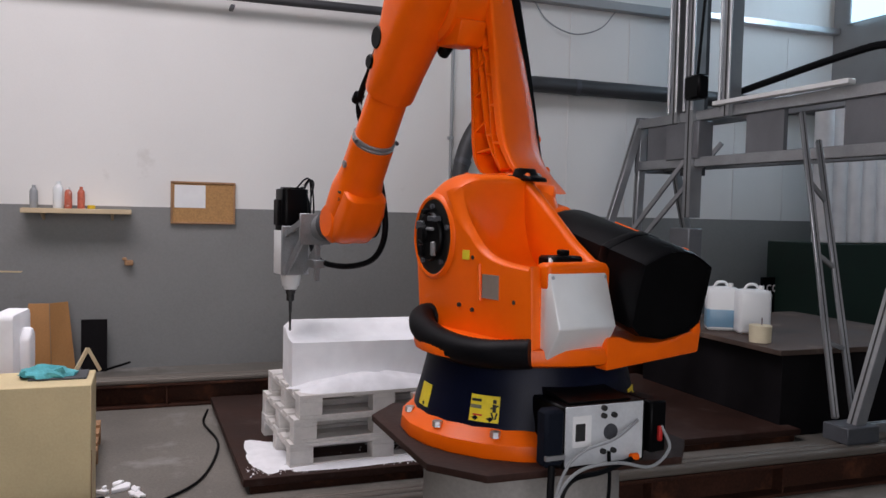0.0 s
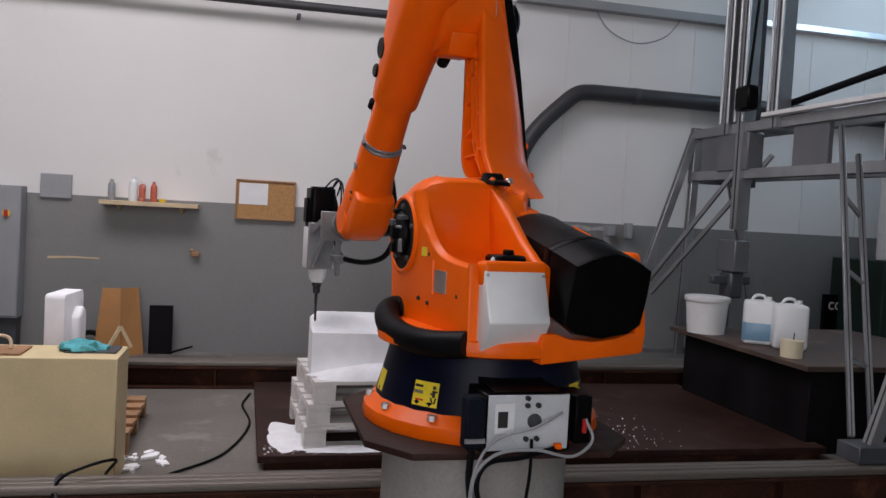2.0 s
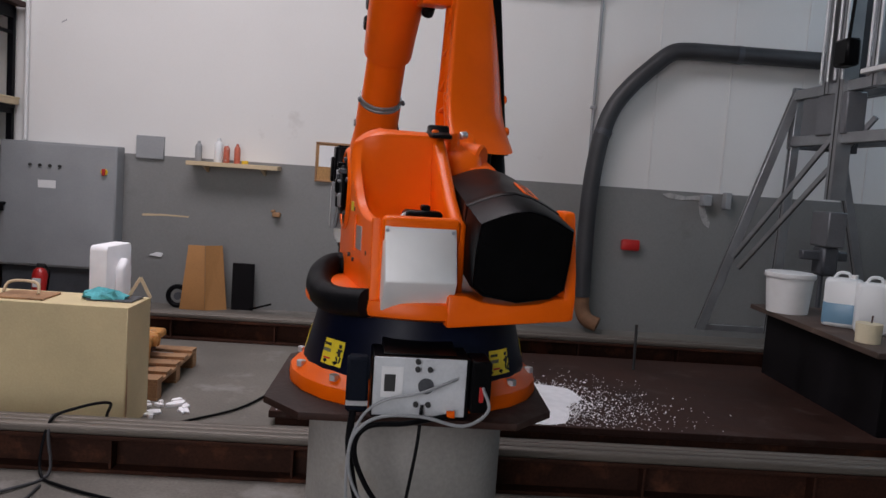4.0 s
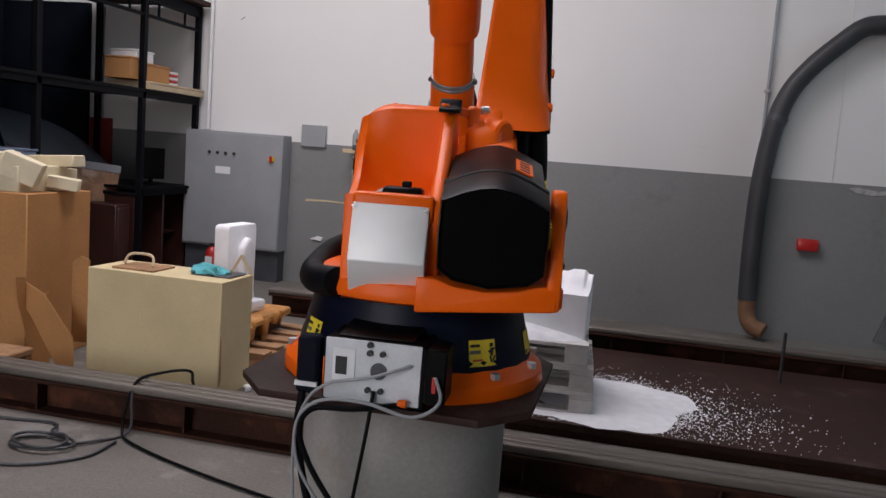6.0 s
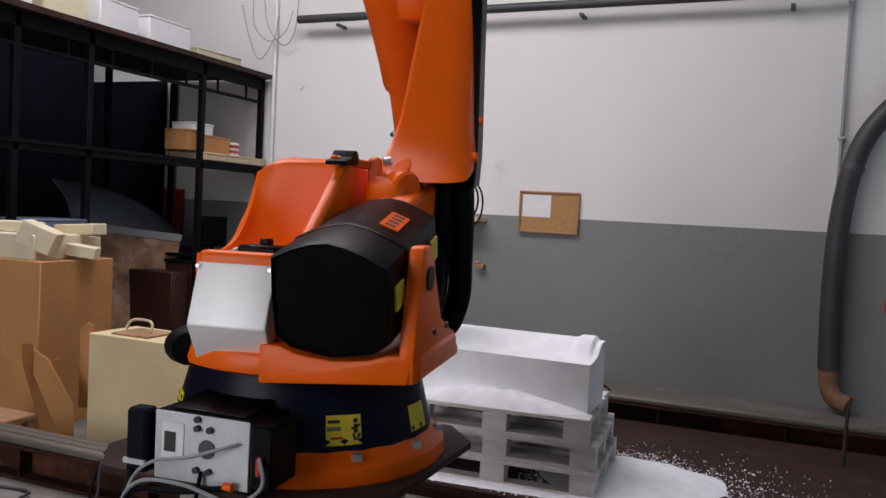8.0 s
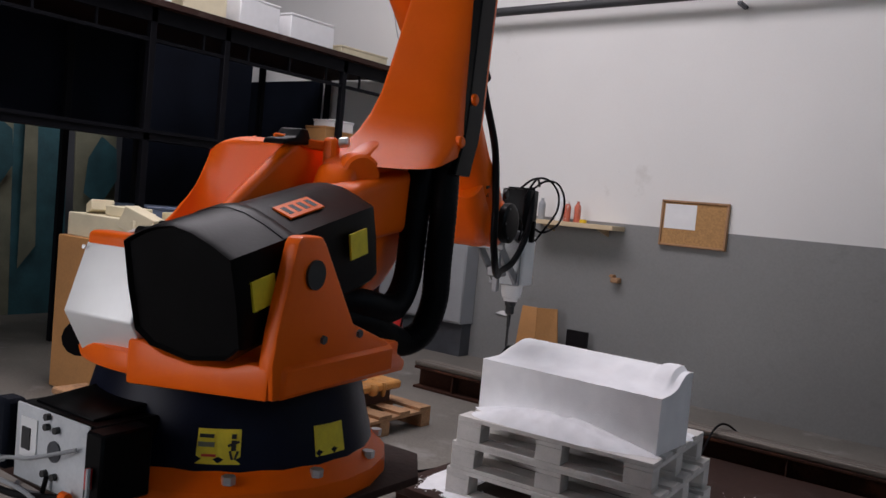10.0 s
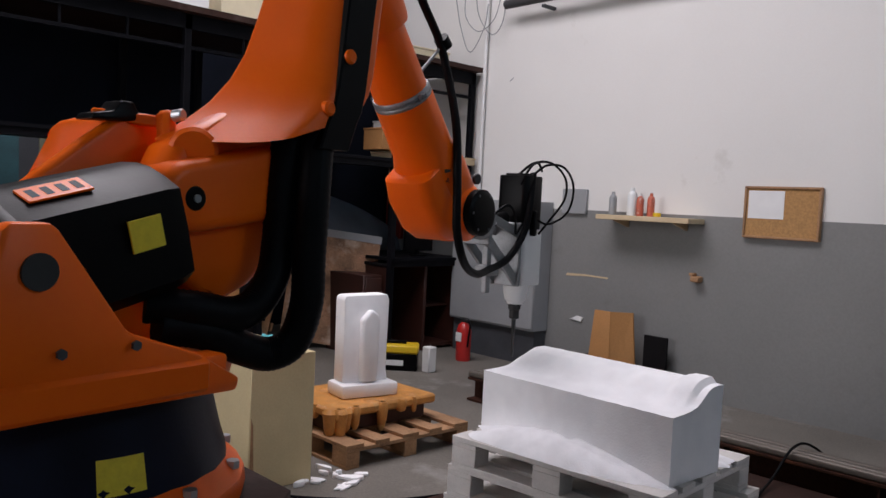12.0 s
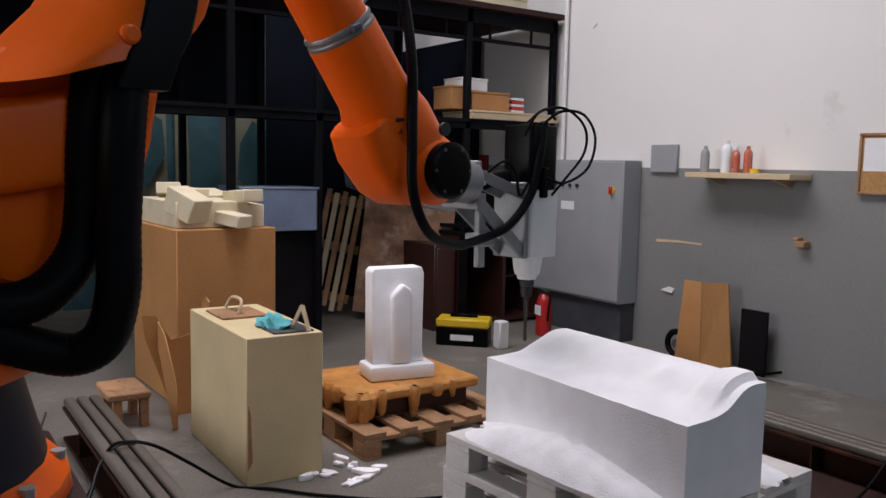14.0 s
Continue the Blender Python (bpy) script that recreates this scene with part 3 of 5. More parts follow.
me.materials.append(M_FOAM)
tagged(new("foam_crumbs", me), "white foam crumbs scattered over the platform", "crumbs", kind="stuff")

# ---- the robot ----
RX, RY, RZ, HEAD = 1.406, 2.815, 0.80, 100.0
robot = thing("industrial_robot", (RX, RY, RZ), "orange six-axis industrial robot milling a foam block", "robot", turn=HEAD)


def rpart(name, bm, mat, label="", parent=None):
    """A part of the robot, modelled with heights above the floor: x ahead, y to its left."""
    bmesh.ops.translate(bm, vec=(0, 0, -RZ), verts=bm.verts)
    return part(name, bm, mat, parent if parent is not None else robot, label)


def bolt(a, d, r=0.016, h=0.014, parent=None, mat=None):
    a, d = Vector(a), Vector(d).normalized()
    return rpart("bolt", rod(a, a + d * h, r, seg=6), mat or M_STEEL, "", parent)


# base ring, dark cone
foot = rpart("base_ring", loft([[(r * math.cos(i * math.tau / 24 + 0.13), r * math.sin(i * math.tau / 24 + 0.13), z) for i in range(24)] for r, z in ((0.47, 0.8), (0.475, 0.81), (0.47, 0.85), (0.44, 0.878), (0.42, 0.895))]), M_ORANGE)
for i in range(12):
    a = i * math.tau / 12 + 0.2
    bolt((0.445 * math.cos(a), 0.445 * math.sin(a), 0.868), (0, 0, 1), 0.018, 0.02, foot)
cone = rpart("column_base", lathe([(0.425, 0.88), (0.418, 0.92), (0.405, 0.96), (0.395, 1.0), (0.375, 1.08), (0.37, 1.11)], seg=48), M_NAVY, "dark navy cone")


def sticker(ang, z0, z1, wid, detail):
    """A sticker bent round the cone."""
    bm = bmesh.new()
    def r(z):
        return 0.405 + (z - 0.96) * -0.235 + 0.003
    cols = []
    for i in range(7):
        a = ang + (i / 6 - 0.5) * wid / 0.4
        cols.append([bm.verts.new((r(z) * math.cos(a), r(z) * math.sin(a), z)) for z in (z0, z1)])
    for p, q in zip(cols, cols[1:]):
        bm.faces.new((p[0], q[0], q[1], p[1]))
    ext = bmesh.ops.extrude_face_region(bm, geom=bm.faces[:])
    for v in ext["geom"]:
        if isinstance(v, bmesh.types.BMVert):
            v.co.x *= 0.996
            v.co.y *= 0.996
    st = rpart("warning_sticker", bm, M_YELLOW, "yellow warning sticker", cone)
    st.name = "warning_sticker"
    zm, h = (z0 + z1) / 2, z1 - z0
    if detail:
        def mark(da, z, w, t, tilt, mat):
            a = ang + da / 0.4
            b = box(-0.0012, 0.0012, -w / 2, w / 2, -t / 2, t / 2)
            bmesh.ops.transform(b, matrix=Matrix.Rotation(tilt, 4, "X"), verts=b.verts)
            bmesh.ops.transform(b, matrix=Matrix.Translation(((r(z) + 0.001) * math.cos(a), (r(z) + 0.001) * math.sin(a), z)) @ Matrix.Rotation(a, 4, "Z"), verts=b.verts)
            bmesh.ops.translate(b, vec=(0, 0, -RZ), verts=b.verts)
            part("print_mark", b, mat, st)
        for da, z, w, t, tilt, mt in ((-0.03, zm + h * 0.3, 0.035, 0.009, 0, M_INK), (0.035, zm, 0.012, h * 0.4, 0, M_INK), (0.035, zm + h * 0.3, 0.012, 0.012, 0, M_INK), (0.03, zm - h * 0.25, 0.006, h * 0.3, 0.3, M_INK), (0.042, zm - h * 0.25, 0.006, h * 0.3, -0.3, M_INK),
                                      (0.035, zm + 0.008, 0.03, 0.006, 0.4, M_INK), (-0.022, zm - h * 0.25, 0.035, 0.006, 0.0, M_REDINK), (-0.03, zm + 0.005, 0.04, 0.012, 0.0, M_OLIVE)):
            mark(da, z, w, t, tilt, mt)


def ang_of(x, y):
    return math.atan2(y - RY, x - RX) - radians(HEAD)


sticker(ang_of(1.70, 2.545), 0.908, 0.992, 0.105, True)
sticker(ang_of(1.803, 2.82), 0.91, 0.988, 0.105, False)
sticker(ang_of(1.12, 2.535), 0.908, 0.995, 0.104, True)
sticker(ang_of(1.01, 2.8), 0.91, 0.99, 0.08, False)

# turning column
rpart("turntable", lathe([(0.40, 1.1), (0.425, 1.11), (0.43, 1.13), (0.42, 1.16), (0.38, 1.175)], seg=48), M_ORANGE)


def arc(cx, cz, r, a0, a1, n, squash=1.0):
    return [(cx + r * math.cos(radians(a0 + (a1 - a0) * i / n)), cz + r * squash * math.sin(radians(a0 + (a1 - a0) * i / n))) for i in range(n + 1)]


def smooth_line(points, step=5):
    return [(p.x, p.z) for p in spline([(u, 0, z) for u, z in points], step)]


def pillow(outline, v0, v1, r, n=7, rim=None):
    """A plate between two sides whose rim on the v1 side is rounded over; rim gives each point's share of the rounding."""
    pts = [Vector(p) for p in outline]
    m = len(pts)
    area = sum(pts[i].x * pts[(i + 1) % m].y - pts[(i + 1) % m].x * pts[i].y for i in range(m))
    sign, sgn = (1 if area > 0 else -1), (1 if v1 > v0 else -1)
    inward = []
    for i in range(m):
        d = (pts[(i + 1) % m] - pts[i - 1]).normalized()
        inward.append(Vector((-d.y, d.x)) * sign * (rim(*outline[i]) if rim else 1.0))
    sec = [[(p.x, v0, p.y) for p in pts]]
    for k in range(n + 1):
        a = math.pi / 2 * k / n
        sec.append([(p.x + q.x * r * (1 - math.cos(a)), v1 - sgn * r * (1 - math.sin(a)), p.y + q.y * r * (1 - math.cos(a))) for p, q in zip(pts, inward)])
    return loft(sec)


def cheek_rim(u, z):
    """Full rounding on the dome, little along the back and the foot."""
    return (0.22 + 0.78 * min(1, max(0, (u + 0.02) / 0.14))) * min(1, max(0.1, (z - 1.2) / 0.3))


def drawn_in(bm):
    """The housing narrows towards the back."""
    for v in bm.verts:
        v.co.y *= 1 - 0.16 * min(1, max(0, (0.12 - v.co.x) / 0.5))
    return bm


CHEEK = [(0.34, 1.13)] + arc(0.19, 1.5, 0.27, -20, 108, 22, 0.98) + smooth_line([(0.075, 1.735), (0.05, 1.67), (0.02, 1.6), (-0.035, 1.525), (-0.11, 1.475), (-0.21, 1.452), (-0.35, 1.44)]) + [(-0.35, 1.12), (-0.3, 1.09)]
RIDGE = [(0.34, 1.13)] + arc(0.19, 1.5, 0.27, -20, 100, 20, 0.985) + [(0.11, 1.757), (0.03, 1.7), (-0.08, 1.615), (-0.2, 1.52), (-0.3, 1.458), (-0.37, 1.44), (-0.37, 1.1), (-0.3, 1.09)]
CORE = [(0.34, 1.13)] + arc(0.19, 1.5, 0.268, -20, 112, 22, 0.98) + smooth_line([(0.085, 1.735), (0.083, 1.66), (0.072, 1.57), (0.045, 1.48), (0.0, 1.425), (-0.07, 1.397), (-0.34, 1.395)]) + [(-0.34, 1.12), (-0.3, 1.09)]


def housing():
    """Slices from the right to the left side: a bowl open to the back whose left rim rises to the cheek, rounded over outside."""
    edge, r, sec = 0.277, 0.13, []
    for v, k in [(-0.06, 0.0), (0.0, 0.0), (0.05, 0.01), (0.09, 0.03), (0.12, 0.07), (0.147, 0.13), (0.17, 0.22), (0.19, 0.33), (0.21, 0.48), (0.225, 0.63), (0.236, 0.78), (0.243, 0.92), (0.248, 1.0)] + [(edge - r + r * math.sin(radians(a)), 1.0) for a in (53, 58, 63, 68, 73, 78, 84, 90)]:
        over = r - math.sqrt(max(0.0, r * r - max(0.0, v - edge + r) ** 2))
        pts = [Vector(p).lerp(Vector(q), k) for p, q in zip(CORE, CHEEK)]
        m = len(pts)
        ring = []
        for i, p in enumerate(pts):
            d = (pts[(i + 1) % m] - pts[i - 1]).normalized()
            w = over * cheek_rim(p.x, p.y)
            ring.append((p.x - d.y * w, v, p.y + d.x * w))
        sec.append(ring)
    return drawn_in(loft(sec))


rpart("column_body", housing(), M_ORANGE)
rpart("cheek_dimple", rod((0.2, 0.13, 1.735), (0.2, 0.17, 1.748), 0.022, seg=16, bevel=0.005), M_ORANGE)
rpart("cheek_rib", tube([(-0.06, 0.262, 1.43), (-0.065, 0.262, 1.36), (-0.068, 0.262, 1.3)], 0.008, seg=8), M_ORANGE)
rpart("rear_beam", box(-0.385, -0.315, -0.06, 0.205, 1.36, 1.452, 0.018, seg=3), M_ORANGE)
rpart("right_cheek", prism(RIDGE, "y", -0.085, -0.035, 0.022, seg=4), M_ORANGE)
blk = rpart("cable_block", box(-0.31, -0.21, -0.01, 0.12, 1.39, 1.47, 0.01), M_BLACK, "black cable clamp")
rpart("lug", box(-0.28, -0.24, 0.03, 0.06, 1.47, 1.49, 0.004), M_BLACK, "", blk)
rpart("white_lead", tube([(-0.26, 0.1, 1.46), (-0.3, 0.13, 1.45), (-0.33, 0.15, 1.42)], 0.008, seg=6), M_PLASTIC, "", blk)
rec = Matrix.Translation((0.245, 0.272, 1.515)) @ Matrix.Rotation(-math.pi / 2, 4, "X") @ Matrix.Diagonal((0.92, 1.0, 1.0, 1.0))
rpart("motor_recess", lathe([(0.0, 0.006), (0.146, 0.006)], m=rec, seg=40), M_INK)
rpart("recess_rim", lathe([(0.144, 0.0), (0.146, 0.01), (0.153, 0.013), (0.162, 0.008), (0.168, 0.0)], m=rec, seg=40), M_ORANGE)
mot = rpart("shoulder_motor", lathe([(0.09, 0), (0.095, 0.02), (0.09, 0.028), (0.05, 0.03), (0.0, 0.03)], m=rec, seg=32), M_BLACK, "black motor set in an oval recess")
for i in range(5):
    a = i * math.tau / 5 + 0.3
    bolt((0.245 + 0.117 * math.cos(a), 0.278, 1.515 + 0.117 * math.sin(a)), (0, 1, 0), 0.01, 0.012, mot, M_DARKGREY)
rpart("motor_plug", box(0.25, 0.31, 0.29, 0.318, 1.49, 1.56, 0.012), M_BLACK, "", mot)
for x, z, w, h, mt in ((0.3, 1.56, 0.05, 0.03, M_DARKGREY), (0.21, 1.585, 0.06, 0.022, M_DARKGREY), (0.29, 1.46, 0.035, 0.045, M_BLACK), (0.2, 1.47, 0.022, 0.055, M_TOOLMETAL), (0.225, 1.545, 0.05, 0.012, M_TOOLMETAL), (0.275, 1.61, 0.03, 0.02, M_BLACK)):
    rpart("motor_connector", box(x - w / 2, x + w / 2, 0.28, 0.312, z - h / 2, z + h / 2, 0.004), mt, "", mot)
def wall_v(u):
    """The left wall of the housing at a place along it."""
    return 0.277 * (1 - 0.16 * min(1, max(0, (0.12 - u) / 0.5)))


rpart("name_plate", box(-0.045, 0.045, -0.01, 0.003, 1.31, 1.395, 0.0, None, Matrix.Translation((-0.125, wall_v(-0.125), 0)) @ Matrix.Rotation(0.0886, 4, "Z")), M_STEEL, "silver maker's plate")
for x, z in ((-0.02, 1.45), (0.06, 1.27), (-0.02, 1.26), (-0.25, 1.31)):
    rpart("screw_hole", rod((x, wall_v(x) - 0.01, z), (x, wall_v(x) + 0.002, z), 0.008, seg=10), M_INK)
rpart("yellow_mark", box(-0.02, 0.02, -0.01, 0.002, 1.44, 1.475, 0.0, None, Matrix.Translation((0.02, wall_v(0.02), 0)) @ Matrix.Rotation(0.0886, 4, "Z")), M_YELLOW)
tin = rpart("cover_box", prism([(-0.3, 1.425), (-0.385, 1.42), (-0.445, 1.24), (-0.365, 1.105), (-0.3, 1.1)], "y", -0.045, 0.2, 0.006), M_SHEET, "bent sheet-steel cover box")
for y in (-0.03, 0.195):
    bolt((-0.397, y, 1.405), (-1, 0, 0.2), 0.006, 0.004, tin)
latch = rpart("top_latch", prism([(0.02, 1.735), (0.03, 1.752), (0.08, 1.762), (0.1, 1.79), (0.135, 1.79), (0.15, 1.765), (0.19, 1.765), (0.19, 1.745)], "y", -0.1, -0.02, 0.006), M_BLACK, "black stop bracket")
rpart("latch_arm", beam((0.06, -0.03, 1.755), (0.2, -0.13, 1.745), 0.03, 0.02, 0.005), M_ORANGE, "", latch)

# cradle and counterbalance
rpart("cradle", prism([(-0.02, 1.085), (-0.462, 1.12), (-0.465, 1.2), (-0.40, 1.2), (-0.34, 1.18), (-0.24, 1.17), (-0.14, 1.18), (-0.08, 1.2), (-0.02, 1.2)], "x", -0.43, 0.16, 0.01), M_ORANGE)
rpart("bearing_bracket", prism([(-0.37, 1.485), (-0.355, 1.5), (-0.275, 1.5), (-0.258, 1.485), (-0.106, 1.275), (0.067, 1.213), (0.19, 1.14), (0.18, 1.11), (-0.42, 1.12), (-0.43, 1.2), (-0.42, 1.28)], "y", -0.475, -0.43, 0.01), M_ORANGE)
rpart("bearing_hole", rod((-0.3, -0.476, 1.408), (-0.3, -0.483, 1.408), 0.036, seg=24), M_INK)
rpart("sill", box(-0.40, 0.1, -0.485, -0.43, 1.12, 1.20, 0.012), M_ORANGE)
for x in (-0.26, -0.1):
    bolt((x, -0.486, 1.25), (0, -1, 0), 0.011, 0.008, None, M_DARKGREY)
TILT_C = math.atan2(0.13, 0.52)
cb = Matrix.Translation((-0.5, -0.25, 1.345)) @ Matrix.Rotation(-TILT_C, 4, "Y")
HEX = [(0.165, 0.112), (0.1, 0.142), (0.05, 0.158), (0.0, 0.164), (-0.055, 0.153), (-0.11, 0.13), (-0.165, 0.1), (-0.17, 0.0), (-0.166, -0.115), (-0.12, -0.15), (0.0, -0.17), (0.12, -0.15), (0.166, -0.115), (0.17, 0.0)]


def hexa(x, k):
    return [cb @ Vector((x, y * k, z * k)) for y, z in HEX]


rpart("counterbalance", loft([hexa(0.012, 0.93), hexa(0.0, 0.97), hexa(0.015, 1.0), hexa(0.22, 1.0), hexa(0.225, 0.965), hexa(0.56, 0.95), hexa(0.6, 0.9)]), M_BLACK, "black counterbalance cylinder cover")
rpart("cover_rim", loft([hexa(0.18, 1.012), hexa(0.19, 1.025), hexa(0.215, 1.025), hexa(0.222, 1.01)]), M_BLACK)
badge_m = cb @ Matrix.Translation((0.345, -0.088, 0.1375)) @ Matrix.Rotation(radians(20.9), 4, "X")
rpart("badge", box(-0.07, 0.07, -0.03, 0.03, -0.004, 0.001, 0.0, None, badge_m), M_ORANGE, "orange maker's badge")
for x in (-0.054, -0.018, 0.018, 0.054):
    rpart("badge_bar", box(x * 0.9 - 0.008, x * 0.9 + 0.008, -0.017, 0.017, 0.0005, 0.0018, 0.0, None, badge_m), M_INK)
for u0, z0 in ((0.045, -0.0), (0.44, 0.015)):
    rpart("service_label", box(u0, u0 + 0.08, -0.176, -0.17, z0 - 0.035, z0 + 0.035, 0.0, None, cb), M_YELLOW, "yellow service label")
rpart("eye_pin", rod((0.165, -0.32, 1.555), (0.165, -0.328, 1.555), 0.01, seg=12), M_TOOLMETAL)
rpart("rod_eye", rod((0.165, -0.29, 1.555), (0.165, -0.322, 1.555), 0.032, seg=24, bevel=0.006), M_BLACK)

# link arm: a curved shell leaning ahead, ribbed on its left side
LINK = [(1.73, 0.15, 0.58), (1.745, 0.185, 0.6), (1.772, 0.25, 0.628), (1.81, 0.315, 0.65), (1.87, 0.375, 0.667), (1.95, 0.42, 0.682), (2.06, 0.455, 0.70), (2.3, 0.525, 0.745), (2.55, 0.6, 0.80), (2.74, 0.66, 0.86), (2.8, 0.7, 0.84)]
LOBE = [(1.3, 0.26, 0.34), (1.33, 0.19, 0.41), (1.38, 0.15, 0.47), (1.45, 0.12, 0.53), (1.52, 0.1, 0.58), (1.6, 0.1, 0.615), (1.68, 0.14, 0.63), (1.78, 0.3, 0.635)]


def lip(u, z):
    """The skirt of the arm dips towards the back."""
    return z + 0.27 * (u - 0.3) * min(1, max(0, (2.0 - z) / 0.33))


def flank(z):
    """The arm's right and left face at a height."""
    return (-0.4 - 0.045 * min(1, max(0, (z - 1.6) / 0.1)) + 0.055 * max(0, z - 1.75), -0.145 - 0.07 * max(0, z - 1.75))


def link_section(z, a, b):
    """Rounded outside, with an open pocket in its left face."""
    v0, v1 = flank(z)
    slant = 0.05 + 0.09 * min(1, max(0, (2.0 - z) / 0.26))
    pts = []
    for cu, cv, r, a0 in ((b, v1, 0.015, 0), (a, v1, 0.02, 90), (a, v0, min(0.1, (b - a) * 0.4), 180), (b, v0, 0.03, 270)):
        su, sv = (1 if cu == b else -1), (1 if cv == v1 else -1)
        for k in range(5):
            w = radians(a0 + k * 22.5)
            pts.append((cu - su * r + r * math.cos(w), cv - sv * r + r * math.sin(w)))
        if a0 == 0:
            q0, q1, d = b - 0.035, a + 0.05, 0.1
            pts += [(q0, v1), (q0, v1 - d), (q1, v1 - d), (q1, v1)]
    return [(u + slant * (b - u) / (b - a) * (v1 - v) / (v1 - v0), v, lip(u, z)) for u, v in pts]


arm = rpart("link_arm", loft([link_section(z, a, b) for z, a, b in LINK]), M_ORANGE)
rpart("arm_root", loft([[(p[0], p[1], z) for p in rounded((a + b) / 2, -0.19, b - a, 0.14, 0.05, 4)] for z, a, b in LOBE]), M_ORANGE, "", arm)
EAR = arc(0.165, 1.56, 0.088, 95, 268, 16) + smooth_line([(0.2, 1.472), (0.3, 1.486), (0.4, 1.5), (0.47, 1.49), (0.54, 1.455)], 4) + [(0.585, 1.6), (0.6, 1.72), (0.4, 1.7), (0.3, 1.68)]
rpart("pivot_ear", pillow(EAR, -0.2, -0.318, 0.03, 5), M_ORANGE, "", arm)
# ribbed open side: two long webs and short cross ribs
def at(z, f):
    for (za, a0, b0), (zb, a1, b1) in zip(LINK, LINK[1:]):
        if za <= z <= zb:
            t = (z - za) / (zb - za)
            a, b = a0 + (a1 - a0) * t, b0 + (b1 - b0) * t
            return a + (b - a) * f
    return 0.6


def rib(f0, z0, f1, z1, name="rib"):
    u0, u1 = at(z0, f0), at(z1, f1)
    rpart(name, beam((u0, flank(z0)[1] - 0.052, lip(u0, z0)), (u1, flank(z1)[1] - 0.052, lip(u1, z1)), 0.011, 0.094), M_ORANGE, "", arm)


WEB_A = [(0.42, 1.78), (0.45, 1.84), (0.5, 1.94), (0.57, 2.1), (0.63, 2.25), (0.68, 2.4), (0.7, 2.6), (0.68, 2.76)]
WEB_B = [(0.42, 1.78), (0.38, 1.84), (0.35, 1.94), (0.33, 2.06), (0.37, 2.2), (0.45, 2.34), (0.5, 2.5), (0.5, 2.76)]
for web in (WEB_A, WEB_B):
    for (f0, z0), (f1, z1) in zip(web, web[1:]):
        rib(f0, z0, f1, z1, "long_rib")
for q in ((0.86, 1.84, 0.46, 1.87), (0.86, 1.97, 0.53, 2.02), (0.86, 2.14, 0.6, 2.16), (0.86, 2.26, 0.64, 2.28), (0.86, 2.44, 0.69, 2.46), (0.16, 1.9, 0.36, 1.905), (0.16, 2.08, 0.33, 2.09), (0.16, 2.22, 0.39, 2.23), (0.16, 2.36, 0.46, 2.35), (0.16, 2.5, 0.5, 2.52), (0.5, 1.945, 0.35, 1.945), (0.64, 2.28, 0.42, 2.31), (0.69, 2.5, 0.5, 2.5)):
    rib(*q)
for z in (1.806, 1.952):
    rpart("boss", rod((at(z, 0.5), -0.42, z), (at(z, 0.5), -0.455, z), 0.02, seg=16, bevel=0.006), M_ORANGE, "", arm)
rpart("cable_cover", loft([[(b - 0.155, flank(z)[0] - 0.004, z), (b - 0.15, flank(z)[0] - 0.008, z), (b - 0.05, flank(z)[0] - 0.008, z), (b - 0.045, flank(z)[0] - 0.004, z), (b - 0.045, -0.36, z), (b - 0.155, -0.36, z)] for z, a, b in [(1.7, 0, 0.6)] + LINK[2:-1]]), M_BLACK, "flat black cable cover", arm)
rpart("balance_ear", rod((0.25, -0.19, 1.68), (0.19, -0.27, 1.67), 0.06, seg=28, bevel=0.01), M_ORANGE)
pin = rpart("ball_pin", beam((0.2, -0.15, 1.62), (0.2, -0.14, 1.775), 0.05, 0.04, 0.012), M_ORANGE)
rpart("pin_end", rod((0.2, -0.17, 1.76), (0.21, -0.2, 1.765), 0.016, seg=14, bevel=0.004), M_STEEL, "", pin)
# elbow and forearm
A3, WR = Vector((0.83, 0, 2.635)), Vector((1.66, 0, 1.543))
FD = (WR - A3).normalized()
FN = Vector((-FD.z, 0, FD.x)) * -1


def fsec(s, w, h, r, off=0.0, v=0.012, n=5):
    c = A3 + FD * s + FN * off
    return [(c.x + FN.x * q[1], v + q[0], c.z + FN.z * q[1]) for q in rounded(0, 0, w, h, r, n)]


fore = rpart("forearm", loft([fsec(-0.3, 0.2, 0.26, 0.09), fsec(-0.26, 0.26, 0.36, 0.11), fsec(-0.1, 0.28, 0.42, 0.13), fsec(0.08, 0.275, 0.4, 0.13), fsec(0.25, 0.262, 0.33, 0.125), fsec(0.42, 0.25, 0.28, 0.122), fsec(0.545, 0.246, 0.252, 0.12), fsec(0.562, 0.24, 0.245, 0.118), fsec(0.566, 0.2, 0.205, 0.099), fsec(0.72, 0.204, 0.208, 0.1), fsec(0.835, 0.208, 0.212, 0.102)]), M_ORANGE)
band = rpart("wrist_collar", loft([fsec(0.815, 0.218, 0.222, 0.107), fsec(0.82, 0.226, 0.23, 0.112), fsec(0.828, 0.226, 0.23, 0.112), fsec(0.832, 0.218, 0.222, 0.107), fsec(0.838, 0.218, 0.222, 0.107), fsec(0.842, 0.226, 0.23, 0.112), fsec(0.85, 0.226, 0.23, 0.112), fsec(0.855, 0.218, 0.222, 0.107)]), M_TOOLMETAL, "dull steel clamping band")
for v, f in ((0.125, 0.03), (-0.105, 0.03)):
    q = A3 + FD * 0.832 + FN * f
    rpart("band_screw", rod((q.x - 0.012, v, q.z), (q.x + 0.014, v, q.z + 0.012), 0.011, seg=8), M_DARKGREY, "", band)
